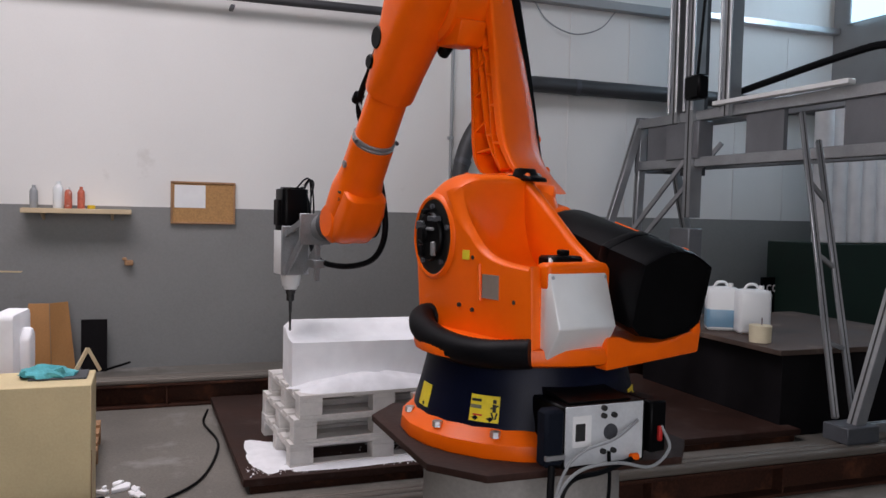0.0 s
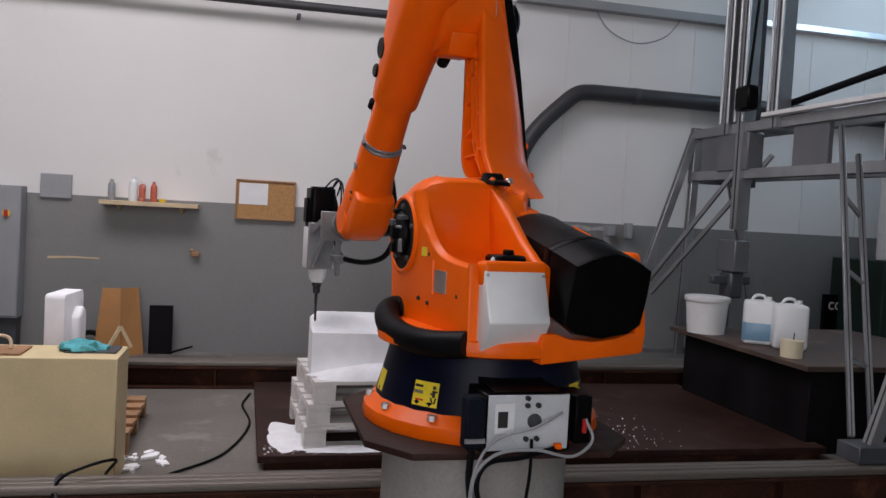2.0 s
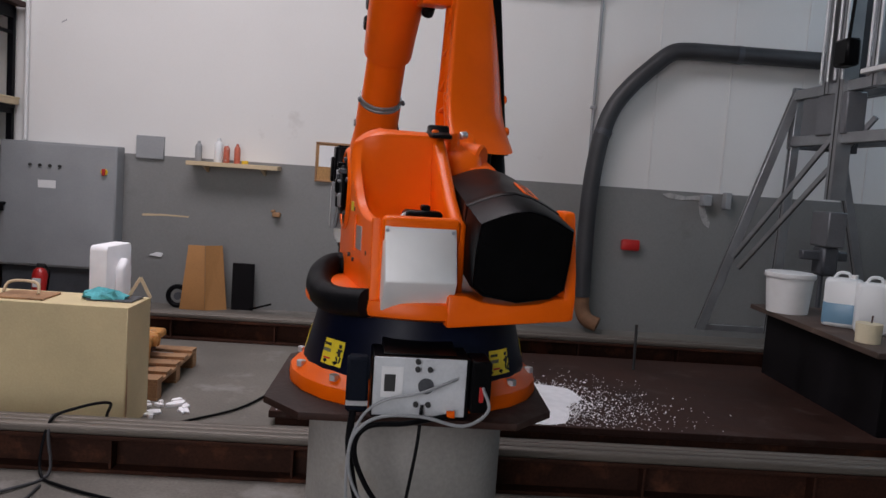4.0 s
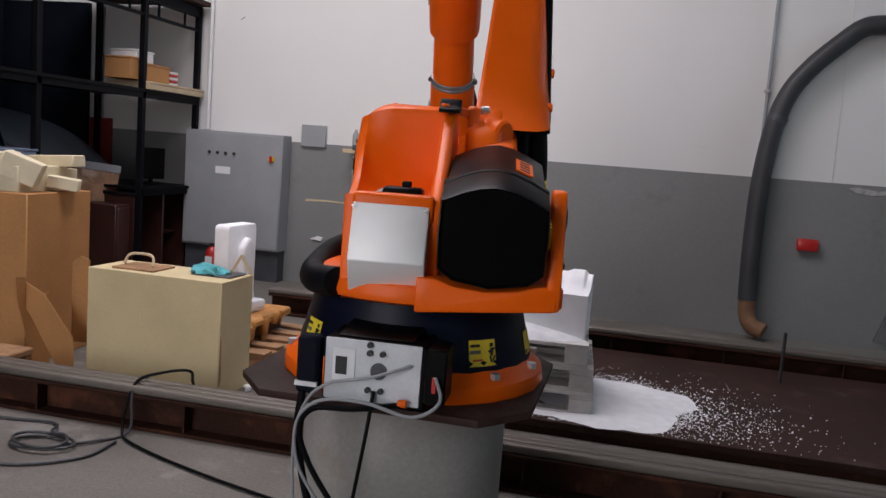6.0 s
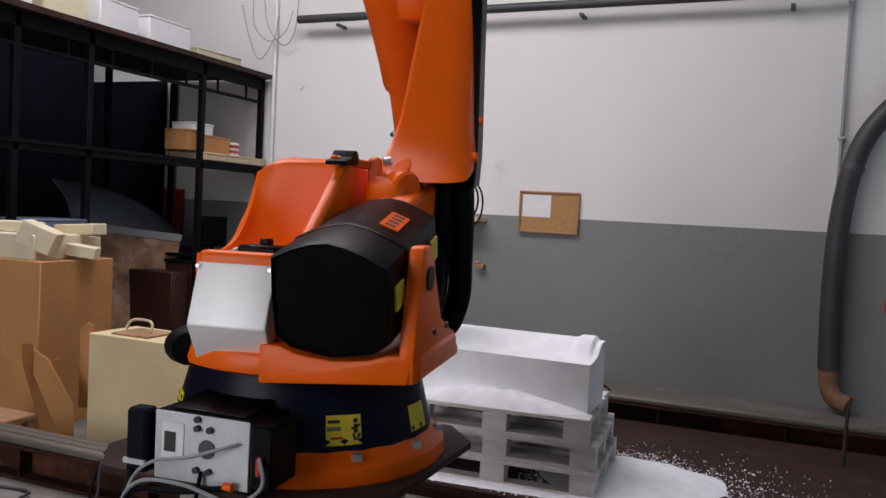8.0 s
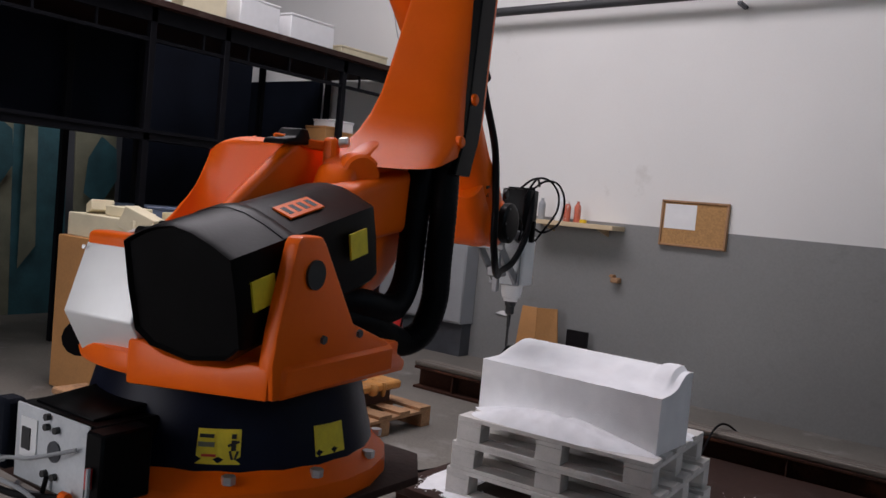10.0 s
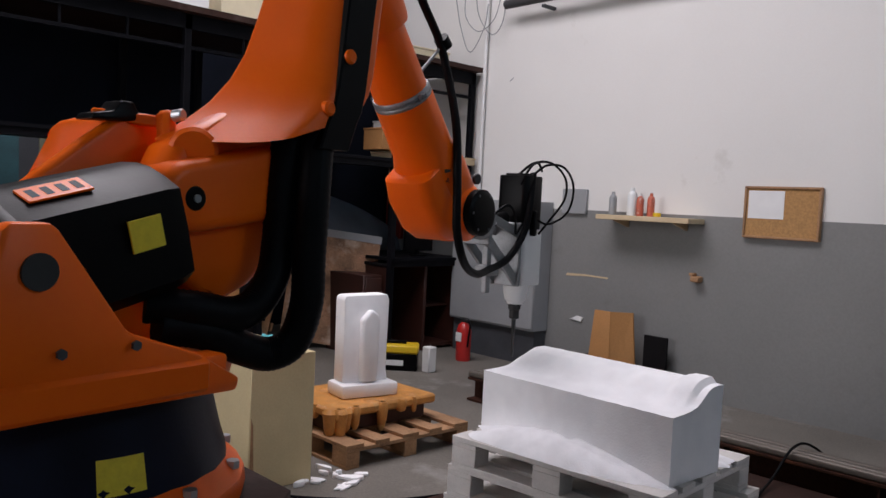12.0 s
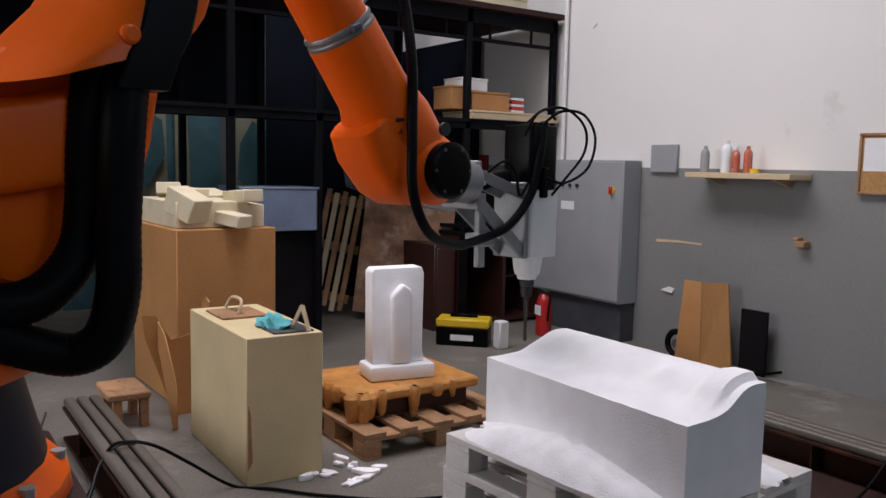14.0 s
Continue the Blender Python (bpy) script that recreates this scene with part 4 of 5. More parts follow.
wt = rpart("wrist_tube", loft([fsec(0.853, 0.228, 0.232, 0.113), fsec(0.95, 0.23, 0.236, 0.114), fsec(1.06, 0.232, 0.242, 0.114), fsec(1.1, 0.24, 0.262, 0.112, 0.005), fsec(1.18, 0.25, 0.285, 0.11, 0.0), fsec(1.3, 0.246, 0.27, 0.11, -0.01), fsec(1.4, 0.236, 0.236, 0.112, -0.01), fsec(1.47, 0.19, 0.17, 0.08, -0.01)]), M_ORANGE)
rpart("wrist_motor_housing", loft([fsec(1.105, 0.2, 0.12, 0.045, 0.1), fsec(1.115, 0.225, 0.14, 0.05, 0.105), fsec(1.2, 0.232, 0.165, 0.05, 0.115), fsec(1.33, 0.23, 0.165, 0.05, 0.105), fsec(1.4, 0.215, 0.14, 0.05, 0.085), fsec(1.415, 0.19, 0.11, 0.04, 0.08)]), M_ORANGE, "", wt)
for v in (0.121, -0.097):
    q = A3 + FD * 1.15 + FN * 0.03
    rpart("wrist_slot", box(-0.032, 0.032, -0.005, 0.005, -0.007, 0.007, 0.003, None, Matrix.Translation((q.x, v + (0.009 if v > 0 else -0.009), q.z)) @ Matrix.Rotation(-0.15, 4, "Y")), M_INK, "", wt)
    q = A3 + FD * 1.205 + FN * 0.035
    # solid pad whose dark orange paints the shade of a recess
    rpart("wrist_recess", box(-0.05, 0.05, -0.006, 0.006, -0.012, 0.012, 0.005, None, Matrix.Translation((q.x, v + (0.006 if v > 0 else -0.006), q.z)) @ Matrix.Rotation(0.25, 4, "Y")), M_ORANGESHADE, "", wt)
rpart("wrist_body", rod((1.66, -0.125, 1.543), (1.66, 0.135, 1.543), 0.118, seg=36, bevel=0.035), M_ORANGE)
wd = rpart("wrist_cover", lathe([(0.088, 0), (0.094, 0.006), (0.094, 0.036), (0.084, 0.044), (0.07, 0.046)], m=Matrix.Translation((1.67, -0.122, 1.543)) @ Matrix.Rotation(math.pi / 2, 4, "X"), seg=32), M_BLACK, "round black wrist cover")
for i in range(6):
    a = i * math.tau / 6
    bolt((1.67 + 0.077 * math.cos(a), -0.165, 1.543 + 0.077 * math.sin(a)), (0, -1, 0), 0.006, 0.004, wd, M_DARKGREY)
q = A3 + FD * 1.27 - FN * 0.09
rpart("wrist_cap", rod((q.x, -0.115, q.z), (q.x, -0.128, q.z), 0.022, seg=16), M_INK)
for s, r in ((0.3, 0.055), (0.43, 0.036)):
    q = A3 + FD * s - FN * 0.06
    rpart("forearm_cap", rod((q.x, 0.118, q.z), (q.x, 0.146, q.z), r, seg=24, bevel=0.006), M_BLACK)
rpart("elbow_motor", rod((0.86, -0.3, 2.6), (0.86, -0.5, 2.6), 0.1, seg=32, bevel=0.02), M_BLACK, "black elbow motor")
rpart("elbow_hub", rod((0.81, -0.3, 2.585), (0.81, -0.02, 2.585), 0.19, seg=40, bevel=0.02), M_ORANGE)
stop = rpart("elbow_stop", prism([(0.62, 2.47), (0.66, 2.36), (0.83, 2.375), (0.9, 2.44), (0.86, 2.52)], "y", -0.2, -0.06, 0.012), M_ORANGE)
rpart("stop_buffer", rod((0.85, -0.13, 2.39), (0.9, -0.13, 2.36), 0.03, seg=14, bevel=0.005), M_BLACK, "", stop)
rpart("stop_screw", rod((0.74, -0.06, 2.46), (0.74, -0.035, 2.46), 0.014, seg=10), M_STEEL, "", stop)

# spindle on the flange
fl = rpart("tool_flange", rod((1.72, 0.02, 1.53), (1.95, 0.03, 1.50), 0.08, seg=28, bevel=0.01), M_TOOLMETAL, "dull metal tool flange")
rpart("flange_ring", rod((1.8, 0.022, 1.525), (1.85, 0.024, 1.517), 0.095, seg=28, bevel=0.005), M_DARKGREY, "", fl)
for i in range(6):
    a = i * math.tau / 6
    bolt((1.95, 0.03 + 0.065 * math.cos(a), 1.5 + 0.065 * math.sin(a)), (1, 0, -0.1), 0.009, 0.012, fl)
SX, SY = 2.346, 0.073
for v in (0.02, 0.14):
    rpart("bracket_strut", beam((1.96, v, 1.45), (2.255, v, 1.22), 0.05, 0.016, 0.003), M_TOOLMETAL)
    rpart("bracket_strut", beam((1.96, v, 1.54), (2.255, v, 1.45), 0.04, 0.016, 0.003), M_TOOLMETAL)
rpart("mount_plate", box(1.945, 1.965, -0.02, 0.17, 1.4, 1.58, 0.004), M_TOOLMETAL)
rpart("clamp_plate", box(2.24, 2.262, 0.0, 0.17, 1.2, 1.5, 0.004), M_TOOLMETAL)
rpart("cable_gland", rod((2.06, 0.06, 1.5), (2.2, 0.07, 1.52), 0.03, seg=12), M_BLACK)
rpart("hanger_bar", box(2.0, 2.035, 0.02, 0.05, 1.18, 1.46, 0.004), M_TOOLMETAL)
rpart("hanger_clamp", box(1.97, 2.07, 0.0, 0.07, 1.26, 1.31, 0.006), M_TOOLMETAL)
sp = rpart("spindle_motor", prism(rounded(SX, SY, 0.165, 0.165, 0.03), "z", 1.47, 1.725, 0.006), M_BLACK, "black spindle motor")
rpart("fan_cap", prism(rounded(SX, SY, 0.12, 0.125, 0.03), "z", 1.725, 1.735), M_BLACK, "", sp)
rpart("spindle_body", prism(rounded(SX, SY, 0.17, 0.175, 0.02), "z", 1.2, 1.47, 0.006), M_PLASTIC, "pale grey spindle body")
rpart("spindle_nose", lathe([(0.038, 1.105), (0.042, 1.12), (0.05, 1.125), (0.056, 1.15), (0.062, 1.2)], m=Matrix.Translation((SX, SY, 0)), seg=28), M_PLASTIC)
rpart("collet", lathe([(0.014, 1.03), (0.024, 1.035), (0.024, 1.075), (0.03, 1.08), (0.03, 1.105)], m=Matrix.Translation((SX, SY, 0)), seg=20), M_INK)
rpart("cutter", lathe([(0.004, 0.845), (0.0075, 0.853), (0.0075, 0.96), (0.01, 0.965), (0.011, 1.035)], m=Matrix.Translation((SX, SY, 0)), seg=12), M_INK, "thin black milling cutter")
rpart("terminal_box", box(SX - 0.03, SX + 0.05, SY + 0.075, SY + 0.1, 1.5, 1.66, 0.006), M_BLACK)

# cables along the arm
rpart("tool_cable", tube([(1.05, 0.0, 2.78), (1.24, 0.0, 2.56), (1.4, 0.0, 2.36), (1.53, 0.0, 2.22), (1.57, -0.02, 2.1), (1.54, -0.1, 1.88), (1.51, -0.14, 1.65), (1.51, -0.15, 1.47), (1.6, -0.13, 1.34), (1.78, -0.07, 1.285), (1.98, 0.0, 1.29), (2.14, 0.0, 1.335), (2.26, -0.01, 1.46), (2.3, -0.015, 1.62), (2.35, 0.01, 1.735)], 0.017, step=8), M_HOSE, "black tool cable")
for pts in ([(2.33, 0.0, 1.73), (2.38, -0.05, 1.78), (2.46, -0.1, 1.77), (2.5, -0.13, 1.68), (2.47, -0.12, 1.56), (2.4, -0.06, 1.5), (2.34, -0.02, 1.52)],
            [(2.3, 0.06, 1.73), (2.33, 0.0, 1.785), (2.4, -0.06, 1.79), (2.47, -0.1, 1.72), (2.47, -0.1, 1.62), (2.41, -0.06, 1.52), (2.36, -0.03, 1.45)],
            [(2.22, 0.0, 1.68), (2.25, -0.03, 1.76), (2.32, -0.03, 1.785), (2.38, -0.02, 1.75)],
            [(2.02, 0.03, 1.52), (2.08, -0.02, 1.58), (2.14, -0.03, 1.53), (2.2, 0.0, 1.45), (2.24, -0.01, 1.5)]):
    rpart("loop_cable", tube(pts, 0.006, seg=6), M_HOSE)
rpart("cable_clamp", box(2.3, 2.33, -0.04, -0.01, 1.44, 1.56, 0.006), M_BLACK)
cl = rpart("cable_clip", rod((1.4, 0.01, 2.04), (1.56, 0.0, 2.2), 0.007, seg=8), M_TOOLMETAL)
rpart("clip_ring", rod((1.545, 0.0, 2.225), (1.58, 0.0, 2.195), 0.03, seg=14), M_BLACK, "", cl)
bolt((1.43, 0.12, 1.845), (0, 1, 0), 0.02, 0.016, None, M_TOOLMETAL)
for pts in ([(0.5, -0.39, 1.8), (0.485, -0.4, 1.7), (0.47, -0.41, 1.58), (0.458, -0.414, 1.42), (0.455, -0.414, 1.29), (0.435, -0.39, 1.19), (0.385, -0.355, 1.155), (0.3, -0.34, 1.18), (0.19, -0.33, 1.23), (0.08, -0.3, 1.25)],
            [(0.46, -0.33, 1.8), (0.445, -0.33, 1.7), (0.435, -0.328, 1.58), (0.428, -0.328, 1.45), (0.405, -0.335, 1.36), (0.34, -0.345, 1.29), (0.26, -0.35, 1.27), (0.15, -0.33, 1.29), (0.06, -0.28, 1.3)]):
    rpart("corrugated_hose", tube(pts, 0.045, step=14, seg=14, ripple=0.018), M_HOSE, "thick black corrugated hose")
rpart("corrugated_hose", tube([(0.22, 0.2, 1.2), (0.26, 0.29, 1.205), (0.19, 0.35, 1.185), (0.06, 0.375, 1.155), (-0.1, 0.37, 1.138), (-0.24, 0.33, 1.138), (-0.35, 0.24, 1.15)], 0.05, step=14, seg=14, ripple=0.015), M_HOSE, "thick black corrugated hose")

# connection panel at the back of the base
panel = thing("connection_panel", (1.42, 2.26, 0.81), "grey robot connection panel with sockets and plugged cables", "connection panel", turn=4)
part("plate", box(-0.15, 0.15, 0.0, 0.006, 0.01, 0.2, 0.002), M_PALEPANEL, panel)
part("housing", box(-0.155, 0.165, 0.006, 0.2, 0.0, 0.2, 0.006), M_BLACK, panel)
part("top_bracket", prism([(0.03, 0.2), (0.03, 0.206), (0.2, 0.225), (0.2, 0.2)], "x", -0.12, 0.12, 0.003), M_BLACK, panel)
part("side_module", box(-0.235, -0.165, -0.02, 0.04, 0.02, 0.2, 0.01), M_BLUEGREY, panel, "blue-grey plug housing")
part("clasp", box(-0.235, -0.165, -0.026, -0.015, 0.045, 0.06), M_STEEL, panel)
part("side_frame", box(0.165, 0.23, -0.02, 0.12, 0.03, 0.2, 0.006), M_BLACK, panel)
part("socket", box(-0.115, -0.08, -0.006, 0.0, 0.09, 0.145), M_INK, panel)
part("socket_frame", box(-0.125, -0.055, -0.003, 0.0, 0.07, 0.17), M_PAPER, panel)
part("fan_grille", rod((0.02, -0.004, 0.11), (0.02, 0.001, 0.11), 0.026, seg=24), M_DARKGREY, panel)
for x, z in ((-0.01, 0.165), (0.03, 0.165), (-0.01, 0.05), (0.03, 0.05), (-0.01, 0.19)):
    part("small_socket", rod((x, -0.012, z), (x, 0.001, z), 0.009, seg=10), M_INK, panel)
part("orange_cap", rod((0.09, -0.02, 0.025), (0.115, -0.02, 0.025), 0.012, seg=10), M_ORANGE, panel)
part("red_plug", box(0.19, 0.205, -0.035, -0.02, 0.07, 0.12, 0.003), M_RED, panel)
for k, (pts, r, mt) in enumerate((([(0.12, -0.01, 0.14), (0.0, -0.05, 0.1), (-0.12, -0.05, 0.07), (-0.19, -0.05, 0.0), (-0.22, -0.05, -0.15), (-0.2, -0.04, -0.5)], 0.005, M_GREYPAINT),
                                  ([(0.2, -0.03, 0.12), (0.22, -0.05, 0.05), (0.14, -0.06, 0.0), (0.0, -0.07, 0.03), (-0.14, -0.07, 0.02), (-0.21, -0.06, -0.06), (-0.2, -0.05, -0.2), (-0.1, -0.05, -0.35), (0.0, -0.05, -0.5)], 0.0055, M_GREYPAINT),
                                  ([(0.1, -0.02, 0.02), (-0.04, -0.05, 0.0), (-0.16, -0.06, -0.01), (-0.2, -0.06, -0.08), (-0.16, -0.05, -0.2), (-0.05, -0.05, -0.36), (0.02, -0.05, -0.5)], 0.009, M_HOSE),
                                  ([(-0.21, -0.02, 0.03), (-0.215, -0.03, -0.1), (-0.17, -0.04, -0.3), (-0.08, -0.05, -0.5)], 0.012, M_HOSE),
                                  ([(0.01, -0.01, 0.05), (0.0, -0.03, -0.08), (-0.03, -0.03, -0.3)], 0.006, M_HOSE))):
    part("cable", tube(pts, r, seg=8), mt, panel)

pt = thing("base_plate", (1.39, 2.8, 0.775), "brown rusty steel base plate under the robot", "steel plate")
part("plate", prism([(-0.5, -0.33), (-0.36, -0.5), (0.36, -0.5), (0.5, -0.33), (0.5, 0.33), (0.36, 0.5), (-0.36, 0.5), (-0.5, 0.33)], "z", 0, 0.025, 0.003), M_BROWNSTEEL, pt)
pn = thing("robot_plinth", (1.39, 2.8, 0), "grey round plinth carrying the robot", "plinth")
part("column", lathe([(0.37, 0), (0.37, 0.775)], seg=56), M_CONCRETE, pn)
part("foot_flange", lathe([(0.45, 0), (0.45, 0.02)], seg=56), M_CONCRETE, pn)


# ---- box, carton and the second foam piece ----
bx = thing("beige_box", (-0.19, 4.33, 0), "beige foam-board box standing on the floor", "box", turn=-1)
part("body", box(-0.92, 0.0, 0.0, 0.395, 0, 0.725, 0.004), M_BEIGE, bx)
part("crack", prism([(0.008, 0.08), (0.03, 0.12), (0.02, 0.36), (0.008, 0.4)], "x", 0.0, 0.003), M_WOOD, bx, "brown torn edge")
part("top_strip", box(-0.79, -0.5, 0.05, 0.3, 0.726, 0.738, 0.003), M_WOOD, bx, "thin wooden offcut")
part("top_plate", box(-0.3, -0.03, 0.15, 0.36, 0.726, 0.736, 0.003), M_DARKGREY, bx, "dark thin plate")
hd = thing("wooden_hoop", (-0.86, 4.5, 0.74), "bent pale wooden hoop lying on the box", "hoop")
part("hoop", tube([(-0.1, 0.0, 0.005), (-0.09, 0.02, 0.05), (-0.05, 0.03, 0.07), (0.05, 0.03, 0.07), (0.09, 0.02, 0.05), (0.1, 0.0, 0.005)], 0.009, seg=8), M_LIGHTWOOD, hd)
rag = thing("turquoise_rag", (-0.4, 4.55, 0.737), "crumpled turquoise cloth on the box", "cloth")
bm = bmesh.new()
bmesh.ops.create_icosphere(bm, subdivisions=3, radius=1)
for v in bm.verts:
    k = 1 + 0.45 * noise.noise(v.co * 2.3) + 0.25 * noise.noise(v.co * 5.1)
    v.co = Vector((v.co.x * 0.12 * k, v.co.y * 0.07 * k, max(-0.0, v.co.z) * 0.055 * k))
part("cloth", bm, M_CLOTH, rag)
sc = thing("wood_offcut", (-0.28, 4.6, 0.737), "forked pale wooden offcut on the box", "offcut")
part("leg", beam((0, 0, 0), (0.06, 0.03, 0.12), 0.018, 0.014), M_LIGHTWOOD, sc)
part("leg", beam((0.12, 0.04, 0), (0.06, 0.03, 0.12), 0.018, 0.014), M_LIGHTWOOD, sc)

ct = thing("big_carton", (-1.62, 4.42, 0), "large brown cardboard carton full of pale offcuts", "carton", turn=2)
part("box", box(-0.95, 0.0, 0.0, 0.66, 0.0, 1.13, 0.006), M_CARD, ct)
part("flap", prism([(-0.25, 0.64), (-0.235, 0.5), (-0.06, 0.0), (0.08, 0.0), (0.06, 0.5), (-0.08, 0.48), (-0.17, 0.63)], "x", 0.118, 0.125), M_CARD, ct)
part("flap", prism([(-0.02, 0.6), (0.07, 0.62), (0.25, 0.54), (0.46, 0.28), (0.47, 0.03), (0.4, 0.0), (0.17, 0.38)], "y", -0.16, -0.153), M_CARD, ct, "torn flap leaning outward")
part("flap", prism([(0.3, 0.2), (0.42, 0.2), (0.42, 0.74), (0.36, 0.76), (0.3, 0.72)], "y", 0.05, 0.058), M_CARD, ct)
for i, q in enumerate(((-0.92, -0.1, 0.02, 0.5, 1.13, 1.3, 0, 1), (-0.95, -0.7, 0.35, 0.6, 1.26, 1.34, 10, 14), (-0.6, -0.3, 0.12, 0.3, 1.302, 1.375, 0, 5), (-0.35, -0.0, 0.42, 0.56, 1.29, 1.37, -4, 3), (-0.26, -0.02, 0.03, 0.2, 1.2, 1.36, 22, 28), (-0.88, -0.68, 0.1, 0.26, 1.31, 1.39, -12, -20), (-0.5, -0.1, 0.5, 0.62, 1.13, 1.28, 0, -3), (-0.12, 0.08, 0.3, 0.44, 1.15, 1.23, 8, 30))):
    o = thing("foam_offcut", (-1.62, 4.42, 0), "pale beige foam offcut lying in the carton", "offcut", "offcuts in the carton")
    cx, cy, cz = (q[0] + q[1]) / 2, (q[2] + q[3]) / 2, (q[4] + q[5]) / 2
    part("body", box(q[0] - cx, q[1] - cx, q[2] - cy, q[3] - cy, q[4] - cz, q[5] - cz, 0.006, None, Matrix.Translation((cx, cy, cz)) @ Euler((0, radians(q[6]), radians(q[7]))).to_matrix().to_4x4()), M_PALEBEIGE, o)
st = thing("low_stool", (-1.52, 4.05, 0), "low rough wooden stool", "stool")
part("seat", box(-0.2, 0.16, -0.1, 0.14, 0.17, 0.215, 0.01), M_WOOD, st)
for x, y in ((-0.17, -0.07), (0.1, -0.07), (-0.17, 0.08), (0.1, 0.08)):
    part("leg", box(x, x + 0.05, y, y + 0.05, 0, 0.17, 0.004), M_WOOD, st)

pallet((-1.05, 4.98, 0.0), 0, M_WOOD, "bare wooden pallet on the floor", 0.85, 1.0)
rp = thing("resin_board", (-1.02, 5.02, 0.143), "old board crusted with amber resin drips", "board")
part("board", box(0, 0.62, 0, 0.85, 0.1, 0.16, 0.015), M_AMBER, rp)
part("bearer", box(0.02, 0.56, 0.05, 0.8, 0.0, 0.1, 0.006), M_DARKWOOD, rp)
rnd = random.Random(11)
for i in range(16):
    on_side = i < 9
    q = rnd.uniform(0.03, 0.82) if on_side else rnd.uniform(0.03, 0.58)
    r, d = rnd.uniform(0.018, 0.045), rnd.uniform(0.0, 0.13)
    part("drip", lathe([(r * 0.4, -d), (r * 0.8, -d * 0.7), (r, 0.0), (r * 1.15, 0.035), (r * 0.7, 0.062)], m=Matrix.Translation((0.61, q, 0.1) if on_side else (q, 0.01, 0.1)), seg=10), M_AMBER, rp)
for i in range(5):
    x, y = rnd.uniform(0.1, 0.55), rnd.uniform(0.05, 0.8)
    part("crust", lathe([(0.07, 0.155), (0.055, 0.166), (0.025, 0.172)], m=Matrix.Translation((x, y, 0.0)) @ Matrix.Diagonal((1, rnd.uniform(0.6, 1.4), 1, 1)), seg=14), M_AMBER, rp)

sc = thing("foam_sculpture", (-0.74, 5.45, 0.303), "white carved foam piece with a niche, standing upright", "foam sculpture", turn=80)
part("body", prism([(-0.17, 0.09), (0.165, 0.09), (0.15, 0.17), (0.155, 0.62), (0.14, 0.66), (-0.16, 0.655), (-0.175, 0.63), (-0.17, 0.17)], "y", -0.13, 0.0, 0.012), M_FOAM, sc)
part("niche_column", prism([(-0.06, 0.095), (0.06, 0.095), (0.065, 0.5), (0.05, 0.54), (0.0, 0.57), (-0.065, 0.5)], "y", -0.185, -0.125, 0.02, seg=3), M_FOAM, sc)
part("plinth", prism([(-0.2, 0.0), (0.21, 0.0), (0.21, 0.09), (-0.2, 0.09)], "y", -0.2, 0.03, 0.02, seg=2), M_FOAM, sc)
rnd = random.Random(21)
for i in range(13):
    o = thing("foam_scrap", (rnd.gauss(-0.1, 0.07), rnd.gauss(4.8, 0.09), 0.0), "torn white foam scrap on the floor", "scrap", "foam scraps", turn=rnd.uniform(0, 360))
    n, r = rnd.randint(5, 8), rnd.uniform(0.02, 0.07)
    part("body", prism([(r * rnd.uniform(0.5, 1.5) * math.cos(k * math.tau / n), r * rnd.uniform(0.3, 0.7) * math.sin(k * math.tau / n)) for k in range(n)], "z", 0.001, rnd.uniform(0.012, 0.04), 0.003, None, 1), M_FOAM, o)

# by the back wall: extinguisher, toolbox, folded card, dark panel, wheel
fe = thing("fire_extinguisher", (-2.27, 8.0, 0.0), "red fire extinguisher on the floor", "fire extinguisher")
part("cylinder", lathe([(0.07, 0), (0.075, 0.02), (0.075, 0.31), (0.06, 0.36), (0.03, 0.39)], seg=24), M_RED, fe)
part("valve", box(-0.03, 0.05, -0.02, 0.02, 0.39, 0.43, 0.006), M_INK, fe)
part("label", box(-0.04, 0.04, -0.079, -0.074, 0.2, 0.29), M_PAPER, fe)
part("hose", tube([(0.04, 0, 0.41), (0.1, -0.02, 0.37), (0.095, -0.03, 0.25), (0.085, -0.03, 0.15)], 0.01, seg=8), M_HOSE, fe)
tb = thing("toolbox", (-2.32, 7.12, 0), "black toolbox with a yellow lid", "toolbox", turn=45)
part("body", box(-0.23, 0.23, -0.11, 0.11, 0, 0.16, 0.01), M_BLACK, tb)
part("lid", box(-0.235, 0.235, -0.115, 0.115, 0.16, 0.24, 0.015), M_YELLOWPL, tb, "yellow lid")
part("handle", box(-0.12, 0.12, -0.02, 0.02, 0.24, 0.27, 0.008), M_BLACK, tb)
part("label_bar", box(-0.1, 0.1, -0.113, -0.111, 0.05, 0.1), M_PAPER, tb)
o = thing("plastic_can", (-2.02, 7.3, 0), "small white plastic can", "can")
part("body", box(-0.05, 0.05, -0.05, 0.05, 0, 0.24, 0.01), M_PLASTIC, o)
fc = thing("folded_cardboard", (-0.72, 8.28, 0.0), "folded brown cardboard leaning against the wall", "cardboard")
part("front_sheet", prism([(-0.24, 0.0), (0.02, 0.0), (0.0, 0.68), (-0.17, 0.68)], "y", 0.0, 0.014, 0.002), M_CARD, fc)
part("side_sheet", loft([[(0.025, 0.0, 0), (0.22, 0.13, 0), (0.22, 0.145, 0), (0.025, 0.014, 0)], [(0.005, 0.0, 0.68), (0.15, 0.13, 0.68), (0.15, 0.145, 0.68), (0.005, 0.014, 0.68)]]), M_CARD, fc)
dp = thing("black_board", (-0.36, 8.44, 0.0), "black board leaning on the wall behind the cardboard", "board")
part("sheet", box(-0.1, 0.13, 0, 0.03, 0, 0.5, 0.003), M_BLACKSTEEL, dp)
